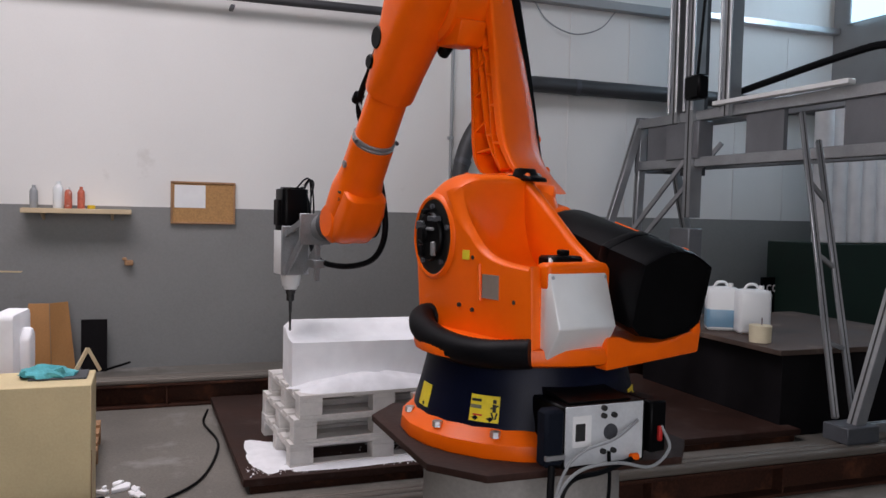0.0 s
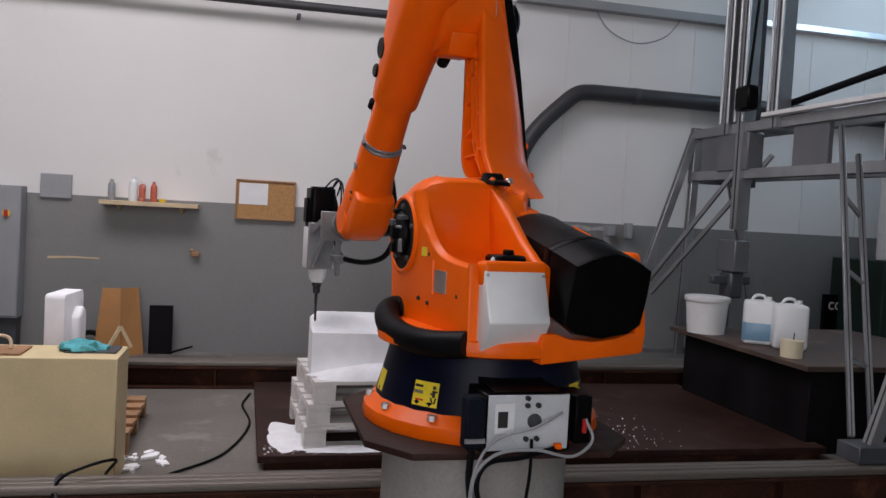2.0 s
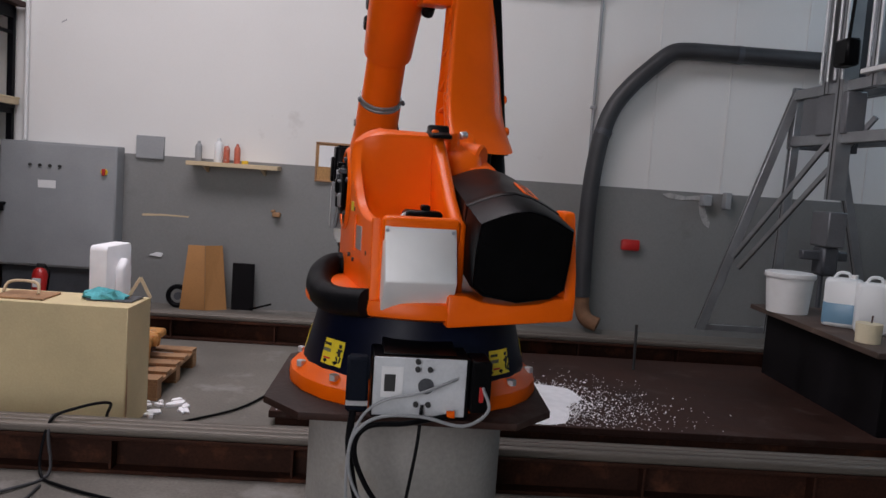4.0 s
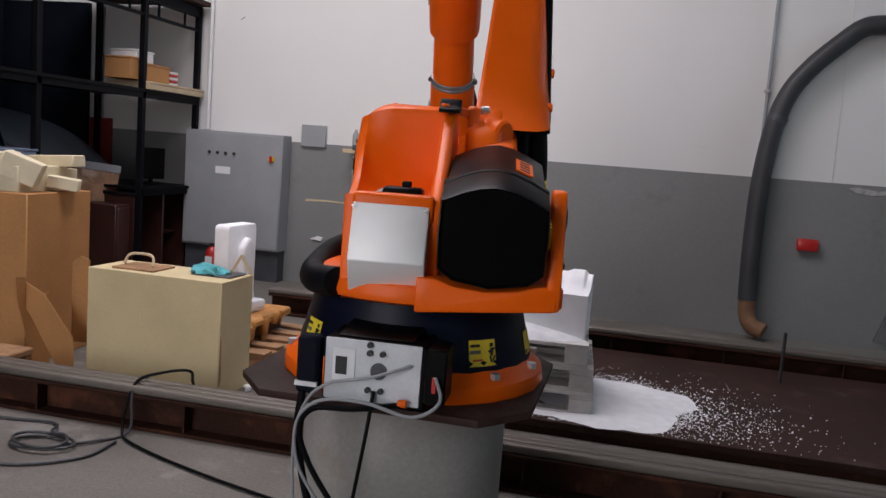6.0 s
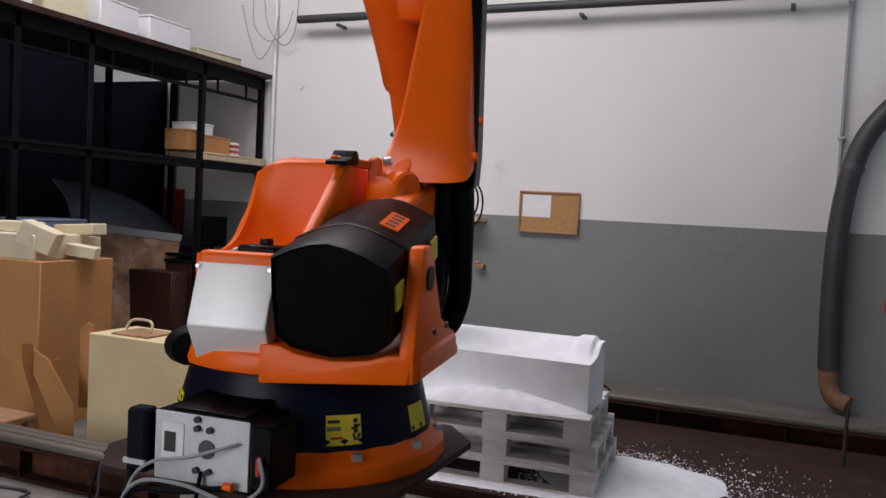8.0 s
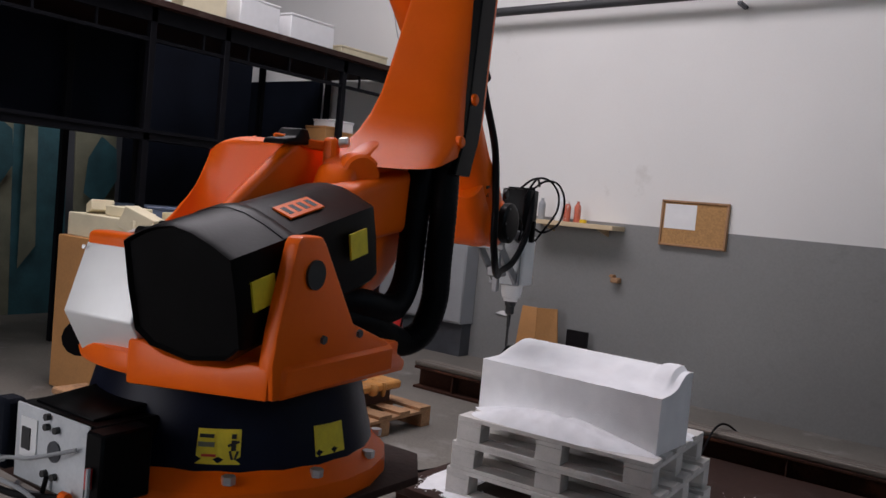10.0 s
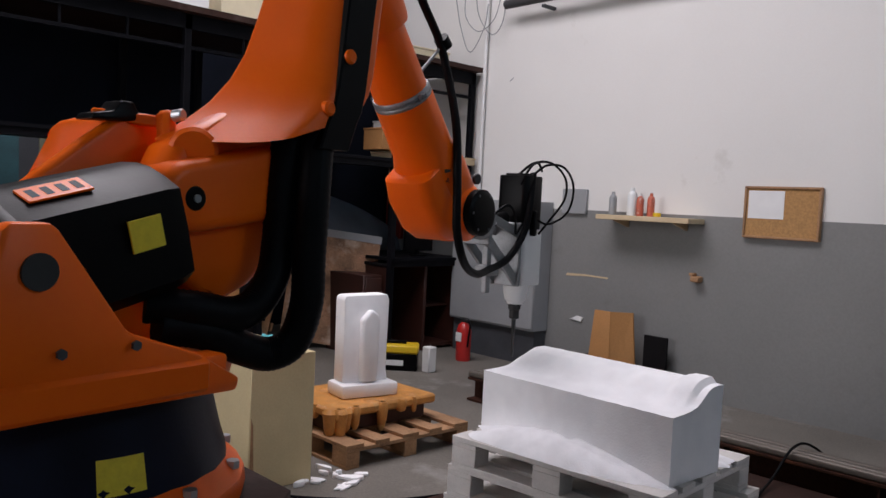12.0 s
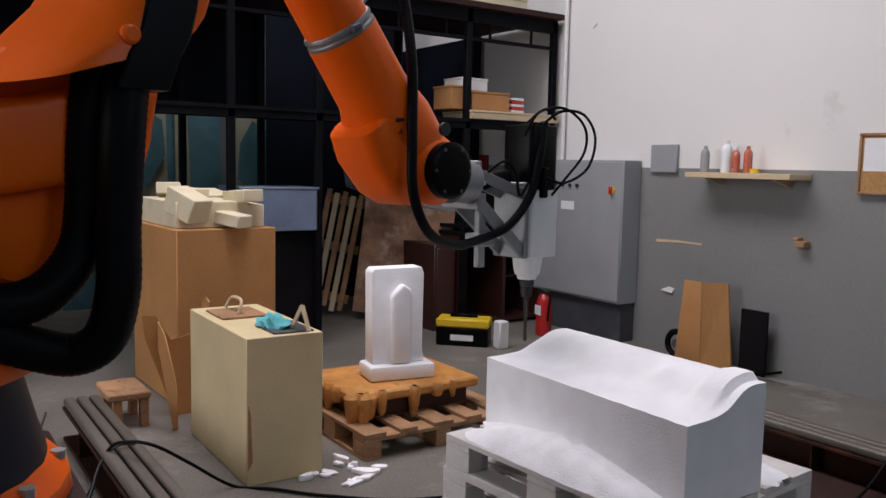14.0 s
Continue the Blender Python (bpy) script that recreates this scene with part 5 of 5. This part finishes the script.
part("stick", beam((0.1, -0.05, 0.02), (0.34, -0.1, 0.1), 0.02, 0.02), M_BLACK, dp)
wh = thing("small_wheel", (-1.0, 8.36, 0.126), "dark rubber wheel leaning by the wall", "wheel")
part("tyre", tube([(0.1 * math.cos(i * math.tau / 12), 0, 0.1 * math.sin(i * math.tau / 12)) for i in range(13)], 0.026, seg=8, step=3), M_HOSE, wh)
part("hub", rod((0, -0.02, 0), (0, 0.02, 0), 0.04, seg=14), M_DARKGREY, wh)

# ---- rack along the west side ----
rk = thing("storage_rack", (-2.8, 0, 0), "tall black steel storage rack loaded with boxes", "rack")
for y in (1.6, 3.4, 5.2, 5.95, 7.46, 8.5):
    for x in (-0.03, -1.3):
        part("post", box(x - 0.03, x + 0.03, y - 0.03, y + 0.03, 0, 3.0, 0.004), M_RACK, rk)
part("top_shelf", box(-1.36, 0.1, 1.5, 8.52, 3.0, 3.05), M_BROWNSTEEL, rk)
part("top_beam", box(-0.06, 0.0, 1.5, 8.5, 2.88, 3.0), M_RACK, rk)
part("truss_beam", box(-0.05, -0.01, 1.5, 8.5, 2.72, 2.75), M_RACK, rk)
for i in range(14):
    part("truss_strut", box(-0.04, -0.02, 1.7 + i * 0.5, 1.72 + i * 0.5, 2.75, 2.88), M_RACK, rk)
for z, y0 in ((1.97, 1.5), (0.97, 7.46)):
    part("shelf", box(-1.34, 0.02, y0, 8.5, z, z + 0.03), M_RACK, rk)
    part("shelf_beam", box(-0.06, 0.0, y0, 8.5, z - 0.06, z), M_RACK, rk)
# added dark sheets: they stand for the deep shade in the rack
part("back_panel", box(-1.42, -1.37, 1.5, 5.95, 2.0, 3.0), M_BLUEGREY, rk, "added dark sheet standing for shade at the back of the rack")
part("end_panel", box(-1.36, -0.75, 1.45, 1.49, 0.0, 3.0), M_BLUEGREY, rk, "added dark sheet keeping light out of the rack end")
# added near-black sheets in place of the shadowed wall behind
rear = setting("backdrop_panel", box(-5.1, -5.06, 6.4, 8.1, 0, 3.5, 0.0, box(-6.99, -4.25, 8.5, 8.56, 0, 3.0)), M_BLUEGREY, "added dark blue-grey sheets standing for the shade behind the rack", "panel")


def carton(x, y, z, w, d, h, mat, label, cat="box", turn=0, name="storage_box"):
    o = thing(name, (x, y, z), label, cat, "things on the rack", turn=turn)
    part("body", box(-w / 2, w / 2, -d / 2, d / 2, 0, h, 0.006), mat, o)
    part("lid", box(-w / 2 - 0.006, w / 2 + 0.006, -d / 2 - 0.006, d / 2 + 0.006, h, h + 0.02, 0.004), mat, o)
    return o


carton(-3.0, 8.0, 2.0, 0.5, 1.05, 0.06, M_LIGHTWOOD, "flat pale wooden tray on the rack", "tray")
carton(-3.02, 7.75, 2.085, 0.35, 0.45, 0.16, M_CARD, "brown cardboard box on the rack")
carton(-3.05, 7.6, 2.27, 0.3, 0.3, 0.1, M_PAPER, "white carton on the rack")
carton(-3.02, 7.42, 2.085, 0.3, 0.22, 0.2, M_CARD, "brown cardboard box on the rack")
o = thing("magazine_stack", (-2.98, 8.1, 2.085), "stack of red and white magazines on the rack", "magazines")
for i in range(5):
    part("magazine", box(-0.11, 0.11, -0.08 + 0.006 * (i % 2), 0.08, i * 0.03, i * 0.03 + 0.026, 0.003), M_RED if i % 2 else M_PAPER, o)
for i, (y, w, h, mt, lb) in enumerate(((7.9, 0.7, 0.12, M_PALEBEIGE, "pale offcut board on top of the rack"), (7.1, 0.6, 0.28, M_PAPER, "white carton on top of the rack"), (6.4, 0.5, 0.3, M_PAPER, "white carton on top of the rack"), (5.8, 0.45, 0.34, M_PALEBEIGE, "pale carton on top of the rack"), (5.2, 0.5, 0.3, M_PAPER, "white carton on top of the rack"), (4.5, 0.6, 0.3, M_PALEBEIGE, "pale carton on top of the rack"))):
    carton(-3.2, y, 3.05, 0.5, w, h, mt, lb, turn=3 * (i % 3 - 1))
mo = thing("monitor", (-3.05, 8.02, 1.0), "black flat monitor on the rack", "monitor", turn=75)
part("screen", box(-0.17, 0.17, -0.015, 0.015, 0.06, 0.4, 0.006), M_BLACK, mo)
part("foot", box(-0.08, 0.08, -0.06, 0.06, 0, 0.015, 0.004), M_BLACK, mo)
part("stem", box(-0.02, 0.02, 0.0, 0.03, 0.015, 0.1, 0.003), M_BLACK, mo)
rd = thing("red_panel", (-4.08, 8.52, 1.13), "dark red panel on the wall behind the rack", "panel")
part("sheet", box(-0.14, 0.14, 0, 0.055, 0, 0.56, 0.004), M_REDDARK, rd)
# added near-black box fills what is a dark, shaded void below the bin
cbn = thing("dark_cabinet", (-3.2, 5.75, 0), "added dark box standing for the shaded void under the rack", "cabinet")
part("body", box(-0.4, 0.3, -0.5, 0.22, 0, 1.0, 0.006), M_BLACKSTEEL, cbn)
part("door", box(0.3, 0.312, -0.48, 0.2, 0.04, 0.97, 0.004), M_BLACKSTEEL, cbn)
carton(-3.05, 5.6, 1.0, 0.5, 0.68, 0.34, material("blue_grey_bin", (0.16, 0.2, 0.29), 0.4, vary=0.15, scale=4), "blue-grey plastic storage bin", "bin")
cbn = thing("open_cabinet", (-3.1, 7.97, 0), "open dark red-brown wooden cabinet under the rack", "cabinet")
for y in (-0.49, 0.03, 0.5):
    part("side_board", box(-0.4, 0.22, y - 0.02, y + 0.02, 0, 0.9, 0.004), M_DARKWOOD, cbn)
part("top_board", box(-0.4, 0.24, -0.52, 0.52, 0.9, 0.935, 0.004), M_BLACKSTEEL, cbn)
part("back_board", box(-0.4, -0.38, -0.47, 0.48, 0.04, 0.9), M_DARKWOOD, cbn)
part("bottom_board", box(-0.38, 0.2, -0.47, 0.48, 0.03, 0.06), M_DARKWOOD, cbn)
part("shelf", box(-0.38, 0.1, 0.05, 0.48, 0.45, 0.47), M_DARKWOOD, cbn)
cbn = thing("wooden_cabinet", (-3.1, 7.3, 0), "narrow dark red-brown wooden cabinet under the rack", "cabinet")
part("body", box(-0.4, 0.2, -0.12, 0.12, 0, 0.82, 0.006), M_DARKWOOD, cbn)
part("door", box(0.2, 0.215, -0.1, 0.1, 0.05, 0.79, 0.004), M_DARKWOOD, cbn)
pp = thing("plastic_sheet", (-3.9, 7.46, 1.0), "bent blue-grey plastic panel leaning on the rack shelf", "sheet")
rows_of = []
for i in range(9):
    f = i / 8
    y0, bend = -0.75 + 1.7 * f, 0.1 * math.sin(math.pi * f)
    top = 0.72 - 0.12 * f - 0.3 * f * f
    low = 0.34 * (1 - f) ** 2
    rows_of.append([(0.12 + bend, y0, low), (0.05 + bend * 1.3, y0, (low + top) / 2), (-0.12 + bend, y0 - 0.04, top), (-0.14 + bend, y0 - 0.04, top), (0.03 + bend * 1.3, y0, (low + top) / 2), (0.1 + bend, y0, low)])
part("sheet", loft(rows_of), material("blue_grey_plastic", (0.09, 0.11, 0.14), 0.4, vary=0.2, scale=3), pp)
part("edge_strip", tube([(0.12, -0.75, 0.36), (0.2, -0.1, 0.14), (0.2, 0.4, 0.04), (0.13, 0.9, 0.01)], 0.012, seg=6), M_DARKGREY, pp)
# boards leaning under the rack
o = thing("timber_bundle", (-4.3, 6.5, 0), "weathered wooden slats leaning under the rack", "timber", turn=50)
lean = Matrix.Translation((0, 0, 0.09)) @ Matrix.Rotation(radians(-4), 4, "X") @ Matrix.Rotation(radians(10), 4, "Y")
for k in range(5):
    part("slat", box(k * 0.085, k * 0.085 + 0.055, 0.0, 0.022 + 0.006 * (k % 2), 0.02 * (k % 3), 1.24 - 0.03 * (k % 2), 0.002, None, lean), M_LIGHTWOOD if k % 2 else M_WOOD, o)
for z in (0.1, 0.62, 1.1):
    part("batten", box(-0.01, 0.43, 0.03, 0.07, z, z + 0.09, 0.002, None, lean), M_WOOD, o)
o = thing("leaning_board", (-3.76, 6.77, 0.0), "stained plywood board leaning against the rack", "board", turn=50)
lean = Matrix.Translation((0, 0, 0.095)) @ Matrix.Rotation(radians(-3), 4, "X") @ Matrix.Rotation(radians(6), 4, "Y")
part("sheet", box(0, 0.9, 0, 0.02, 0, 1.2, 0.002, None, lean), material("stained_plywood", (0.34, 0.19, 0.11), 0.55, vary=0.55, scale=5, spots=(0.6, 0.46, 0.36), spot_scale=3.2, spot_at=0.54), o)
part("edge_strip", box(-0.01, 0.91, -0.012, 0.032, 1.12, 1.2, 0.003, None, lean), M_GREYPAINT, o)
for i, (y, w, h, mt) in enumerate(((3.6, 0.5, 2.2, M_OLIVE), (4.4, 0.4, 2.4, M_TEAL), (5.0, 0.5, 2.3, M_OLIVE), (5.5, 0.6, 2.5, M_TEAL), (6.2, 0.5, 2.2, M_OLIVE), (2.6, 0.7, 2.2, M_BLUEGREY))):
    o = thing("painted_board", (-5.6, y, 0), "tall painted scenery board stored upright", "board", "stored boards")
    part("sheet", box(0, 0.03, 0, w, 0, h, 0.003, None, Matrix.Rotation(radians(-4), 4, "Y")), mt, o)
    part("painted_shape", prism([(0.05, h * 0.62), (w * 0.5, h * 0.55), (w - 0.05, h * 0.7), (w - 0.08, h * 0.86), (w * 0.45, h * 0.92), (0.08, h * 0.8)], "x", 0.035, 0.038) if mt != M_TEAL else prism([(0.06, h * 0.2), (w * 0.4, h * 0.3), (w * 0.3, h * 0.9), (0.05, h * 0.95)], "x", 0.035, 0.038), M_TEAL if mt != M_TEAL else M_OLIVE, o)

# ---- gantry machine on the rails ----
g = thing("gantry_machine", (4.95, 0, 0), "aluminium-profile gantry machine standing across the rails", "gantry")


def profile(name, a, b, w, h, mat=None):
    a, b = Vector(a), Vector(b)
    o = part(name, beam(a, b, w, h, 0.004), mat or M_ALU, g)
    side = (b - a).to_track_quat("Z", "X").to_matrix()
    for s in (-1, 1):
        q = side @ Vector((s * (w / 2 + 0.001), 0, 0))
        part("groove", beam(a + q, b + q, 0.002, h * 0.16), M_INK, o)
    return o


for x in (0.0, 0.32):
    profile("top_beam", (x, 3.6, 2.55), (x, 7.35, 2.55), 0.09, 0.09)
    profile("lower_beam", (x, 3.6, 2.12), (x, 7.35, 2.12), 0.09, 0.09)
for y in (4.5, 5.55, 7.0):
    part("web_plate", box(-0.02, 0.02, y - 0.22, y + 0.22, 2.165, 2.505), M_GANTRY, g)
for y in (7.38, 3.84):
    profile("leg", (0.0, y, 2.6), (-0.72, y + 0.03, 0.27), 0.08, 0.08)
    profile("leg", (0.02, y, 2.6), (-0.05, y, 0.27), 0.08, 0.08)
    profile("leg", (0.32, y, 2.6), (0.95, y + 0.05, 0.27), 0.08, 0.08)
    profile("foot_bar", (-0.7, y + 0.05, 0.3), (1.0, y + 0.05, 0.3), 0.06, 0.06)
    part("end_plate", box(-0.06, 0.38, y - 0.03, y + 0.01, 2.05, 2.62, 0.004), M_GANTRY, g)
ladder = [((-0.29, 4.86, 2.4), (-0.755, 3.98, 0.35)), ((-0.16, 4.82, 2.2), (-0.62, 3.96, 0.35))]
for a, b in ladder:
    profile("ladder_rail", a, b, 0.04, 0.04)
for f in (0.25, 0.5, 0.78):
    a, b = [Vector(q[0]).lerp(Vector(q[1]), f) for q in ladder]
    profile("ladder_rung", a, b, 0.03, 0.03)
part("foot_block", box(-0.86, -0.6, 3.78, 3.98, 0.236, 0.34, 0.006), M_DARKGREY, g)
profile("brace", (0.1, 6.4, 2.45), (-0.5, 7.3, 1.0), 0.04, 0.04)
profile("brace", (0.16, 6.3, 2.3), (-0.44, 7.3, 0.9), 0.04, 0.04)
for y in (5.98, 6.48, 6.72):
    profile("column", (-0.02, y, 1.6 if 6.2 < y < 6.6 else 2.5), (-0.02, y, 5.2), 0.13, 0.11)
for y in (6.42, 6.54, 6.66, 6.78, 5.92, 6.04):
    part("guide_rod", rod((-0.1, y, 2.6), (-0.1, y, 5.2), 0.014, seg=10), M_STEEL, g)
part("column_back", box(0.0, 0.14, 6.5, 6.7, 2.0, 5.2), M_DARKGREY, g)
part("carriage", box(-0.07, 0.1, 6.35, 6.85, 2.15, 2.5, 0.01), M_GANTRY, g)
part("motor", box(-0.2, -0.08, 6.2, 6.42, 2.68, 2.9, 0.02), M_BLACK, g)
part("motor_cable", tube([(-0.14, 6.3, 2.9), (-0.14, 6.25, 3.4), (-0.12, 6.2, 4.2), (-0.1, 6.2, 5.2)], 0.014, seg=8), M_HOSE, g)
part("head_plate", box(-0.06, 0.1, 6.45, 6.75, 1.2, 1.5, 0.01), M_GANTRY, g)
part("head_motor", box(-0.05, 0.09, 6.5, 6.7, 0.95, 1.2, 0.02), M_DARKGREY, g)
part("drill_rod", rod((0.0, 6.6, 0.5), (0.0, 6.6, 0.95), 0.02, seg=10), M_DARKGREY, g)
part("head_arm", box(-0.2, 0.2, 6.56, 6.64, 1.08, 1.16, 0.01), M_DARKGREY, g)
part("drag_chain", tube([(0.1, 6.1, 2.72), (0.1, 5.6, 2.78), (0.1, 4.9, 2.86), (0.1, 4.5, 2.88), (0.1, 4.35, 2.78)], 0.03, seg=8), M_HOSE, g)
part("rail_tray", box(-0.13, -0.05, 4.6, 6.1, 2.6, 2.64, 0.006), M_PLASTIC, g)

# ---- steel table with canisters ----
tbw = thing("steel_table", (4.42, 4.75, 0), "dark steel box table with a dusty wooden top", "table")
part("top", box(-0.06, 1.9, -0.1, 1.85, 0.625, 0.665, 0.004), material("dusty_table_top", (0.075, 0.048, 0.036), 0.65, vary=0.3, scale=3, spots=(0.16, 0.12, 0.095), spot_scale=3), tbw)
part("body", box(0.05, 1.8, 0.0, 1.75, 0.0, 0.625, 0.004), M_BLACKSTEEL, tbw)
bk = thing("white_bucket", (4.5, 6.22, 0.665), "white plastic bucket with lid on the table", "bucket")
part("body", lathe([(0.16, 0), (0.185, 0.3)], seg=32), M_PLASTIC, bk)
part("lid", lathe([(0.195, 0.285), (0.2, 0.295), (0.197, 0.325), (0.18, 0.33)], seg=32), M_PLASTIC, bk)


def canister(x, y, turn, blue):
    o = thing("canister", (x, y, 0.665), "translucent plastic canister" + (" with blue liquid" if blue else "") + " on the table", "canister", "canisters on the table", turn=turn)
    part("body", box(-0.13, 0.13, -0.09, 0.09, 0, 0.36, 0.03, seg=3), M_GLASS, o)
    part("shoulder", box(-0.09, 0.09, -0.06, 0.06, 0.335, 0.365, 0.012), M_GLASS, o)
    part("handle", tube([(-0.07, 0, 0.36), (-0.04, 0, 0.4), (0.02, 0, 0.4), (0.04, 0, 0.36)], 0.012, seg=8), M_GLASS, o)
    part("cap", rod((0.065, 0, 0.36), (0.065, 0, 0.395), 0.022, seg=14), M_PLASTIC, o)
    if blue:
        part("liquid", box(-0.132, 0.132, -0.092, 0.092, 0.01, 0.2, 0.03, seg=3), M_LIQUID, o)


canister(4.64, 5.64, -30, True)
canister(4.75, 5.4, -25, False)
o = thing("paint_pot", (4.5, 5.02, 0.665), "small cream pot with a brush on the table", "pot")
part("body", lathe([(0.08, 0), (0.085, 0.13)], seg=20), M_PALEBEIGE, o)
part("brush", beam((0.01, 0, 0.05), (0.03, 0.02, 0.18), 0.014, 0.008), M_DARKWOOD, o)

# white rolls in a green rack, far corner
rr = thing("roll_rack", (7.55, 7.3, 0), "dark green rack holding white rolls", "rack")
part("crate", box(-0.6, 1.0, -0.4, 0.4, 0, 1.35, 0.01), M_GREEN, rr)
for i in range(7):
    part("roll", rod((-0.5 + i * 0.21, -0.3, 1.36), (-0.5 + i * 0.21, -0.28, 2.9), 0.1, seg=18, bevel=0.01), M_FOAM, rr)

# ---- cables on the floor ----
c = thing("floor_cable", (0, 0, 0), "loose grey cable coiled on the floor", "cable")
pts = [(-0.36, 3.86, 0.25), (-0.37, 3.78, 0.25), (-0.35, 3.7, 0.18), (-0.31, 3.62, 0.02), (-0.4, 3.45, 0.012), (-0.5, 3.36, 0.012)]
for i in range(20):
    a = i * 0.7
    pts.append((-0.6 + 0.15 * math.cos(a + 1) + 0.02 * math.sin(i), 3.33 + 0.1 * math.sin(a + 1), 0.012 + 0.0015 * i))
pts += [(-0.75, 3.6, 0.012), (-1.2, 3.55, 0.012), (-1.9, 3.7, 0.012)]
part("cable", tube(pts, 0.0075, seg=7, step=4), M_DUCT, c)
c = thing("floor_cable", (0, 0, 0), "second thin cable trailing on the floor", "cable")
part("cable", tube([(-0.3, 3.5, 0.01), (-0.32, 3.25, 0.01), (-0.58, 3.05, 0.01), (-1.0, 3.1, 0.01), (-1.6, 2.9, 0.01), (-2.4, 3.0, 0.01)], 0.0075, seg=7, step=5), M_DUCT, c)
c = thing("floor_cable", (0, 0, 0), "black cable trailing across the floor over the rail", "cable")
part("cable", tube([(0.55, 6.62, 0.012), (0.49, 6.22, 0.012), (0.54, 5.64, 0.012), (0.38, 4.95, 0.012), (0.12, 4.6, 0.012), (-0.08, 4.42, 0.012), (-0.22, 4.27, 0.012), (-0.19, 4.05, 0.18), (-0.12, 3.88, 0.31), (-0.25, 3.8, 0.3), (-0.36, 3.74, 0.24), (-0.36, 3.64, 0.03), (-0.2, 3.5, 0.012), (0.3, 3.3, 0.012), (1.0, 3.1, 0.012)], 0.008, seg=8), M_HOSE, c)
c = thing("floor_cable", (0, 0, 0), "thin black cable looping over the rail by the wall", "cable")
part("cable", tube([(1.62, 6.35, 0.1), (1.58, 6.62, 0.14), (1.58, 6.84, 0.262), (1.62, 7.0, 0.262), (1.72, 7.25, 0.1), (1.95, 7.4, 0.012), (2.5, 7.45, 0.012), (3.2, 7.4, 0.012)], 0.008, seg=7), M_HOSE, c)
c = thing("wall_cable", (0, 8.5, 3.6), "thin loose cable hanging in a loop on the wall", "cable")
part("cable", tube([(4.2, 0, 0.45), (4.4, 0, 0.2), (4.75, 0, 0.08), (5.1, 0, 0.18), (5.3, 0, 0.4)], 0.008, seg=6), M_GREYPAINT, c)
c = thing("steel_bar", (0, 0, 0), "short dark steel pin standing on the platform", "pin")
part("pin", rod((3.3, 6.3, 0.09), (3.31, 6.35, 0.46), 0.012, seg=8), M_INK, c)

sg = thing("leaning_sign", (6.8, 7.55, 0.0), "black sign board with white lettering standing on the floor", "sign")
part("board", box(-0.03, 1.1, 0.0, 0.04, 0.0, 0.93, 0.004), M_BLACK, sg)
cu = bpy.data.curves.new("lettering", "FONT")
cu.body, cu.size, cu.extrude = "competition", 0.19, 0.002
txt = new("lettering_curve", cu)
bpy.context.view_layer.update()
me = bpy.data.meshes.new_from_object(txt.evaluated_get(bpy.context.evaluated_depsgraph_get()))
bpy.data.objects.remove(txt)
me.materials.append(M_PAPER)
lt = new("lettering", me)
lt.parent = sg
lt.matrix_basis = pose(0.02, -0.004, 0.76, 90, 0, 0)


# ---- the robot mills to and fro, swinging about its upright axis ----
def motions():
    far = [-0.37, 0.7, 1.75, 2.77, 3.78, 4.78, 5.78, 6.78, 7.77, 8.76, 9.74, 10.7, 11.65, 12.55, 13.43, 14.3]
    swing = 0.5

    def turn_at(t):
        for a, b in zip(far, far[1:]):
            if a <= t <= b:
                return -swing * math.cos(math.tau * (t - a) / (b - a))
        return 0.0
    times = [0.0] + [a + (b - a) * k / 4 for a, b in zip(far, far[1:]) for k in range(4) if 0.05 < a + (b - a) * k / 4 < 13.95] + [14.0]
    for ob in list(robot.children):
        if ob not in (foot, cone):
            walk(ob, [(t, pose(0, 0, 0, 0, 0, turn_at(t))) for t in times])


motions()
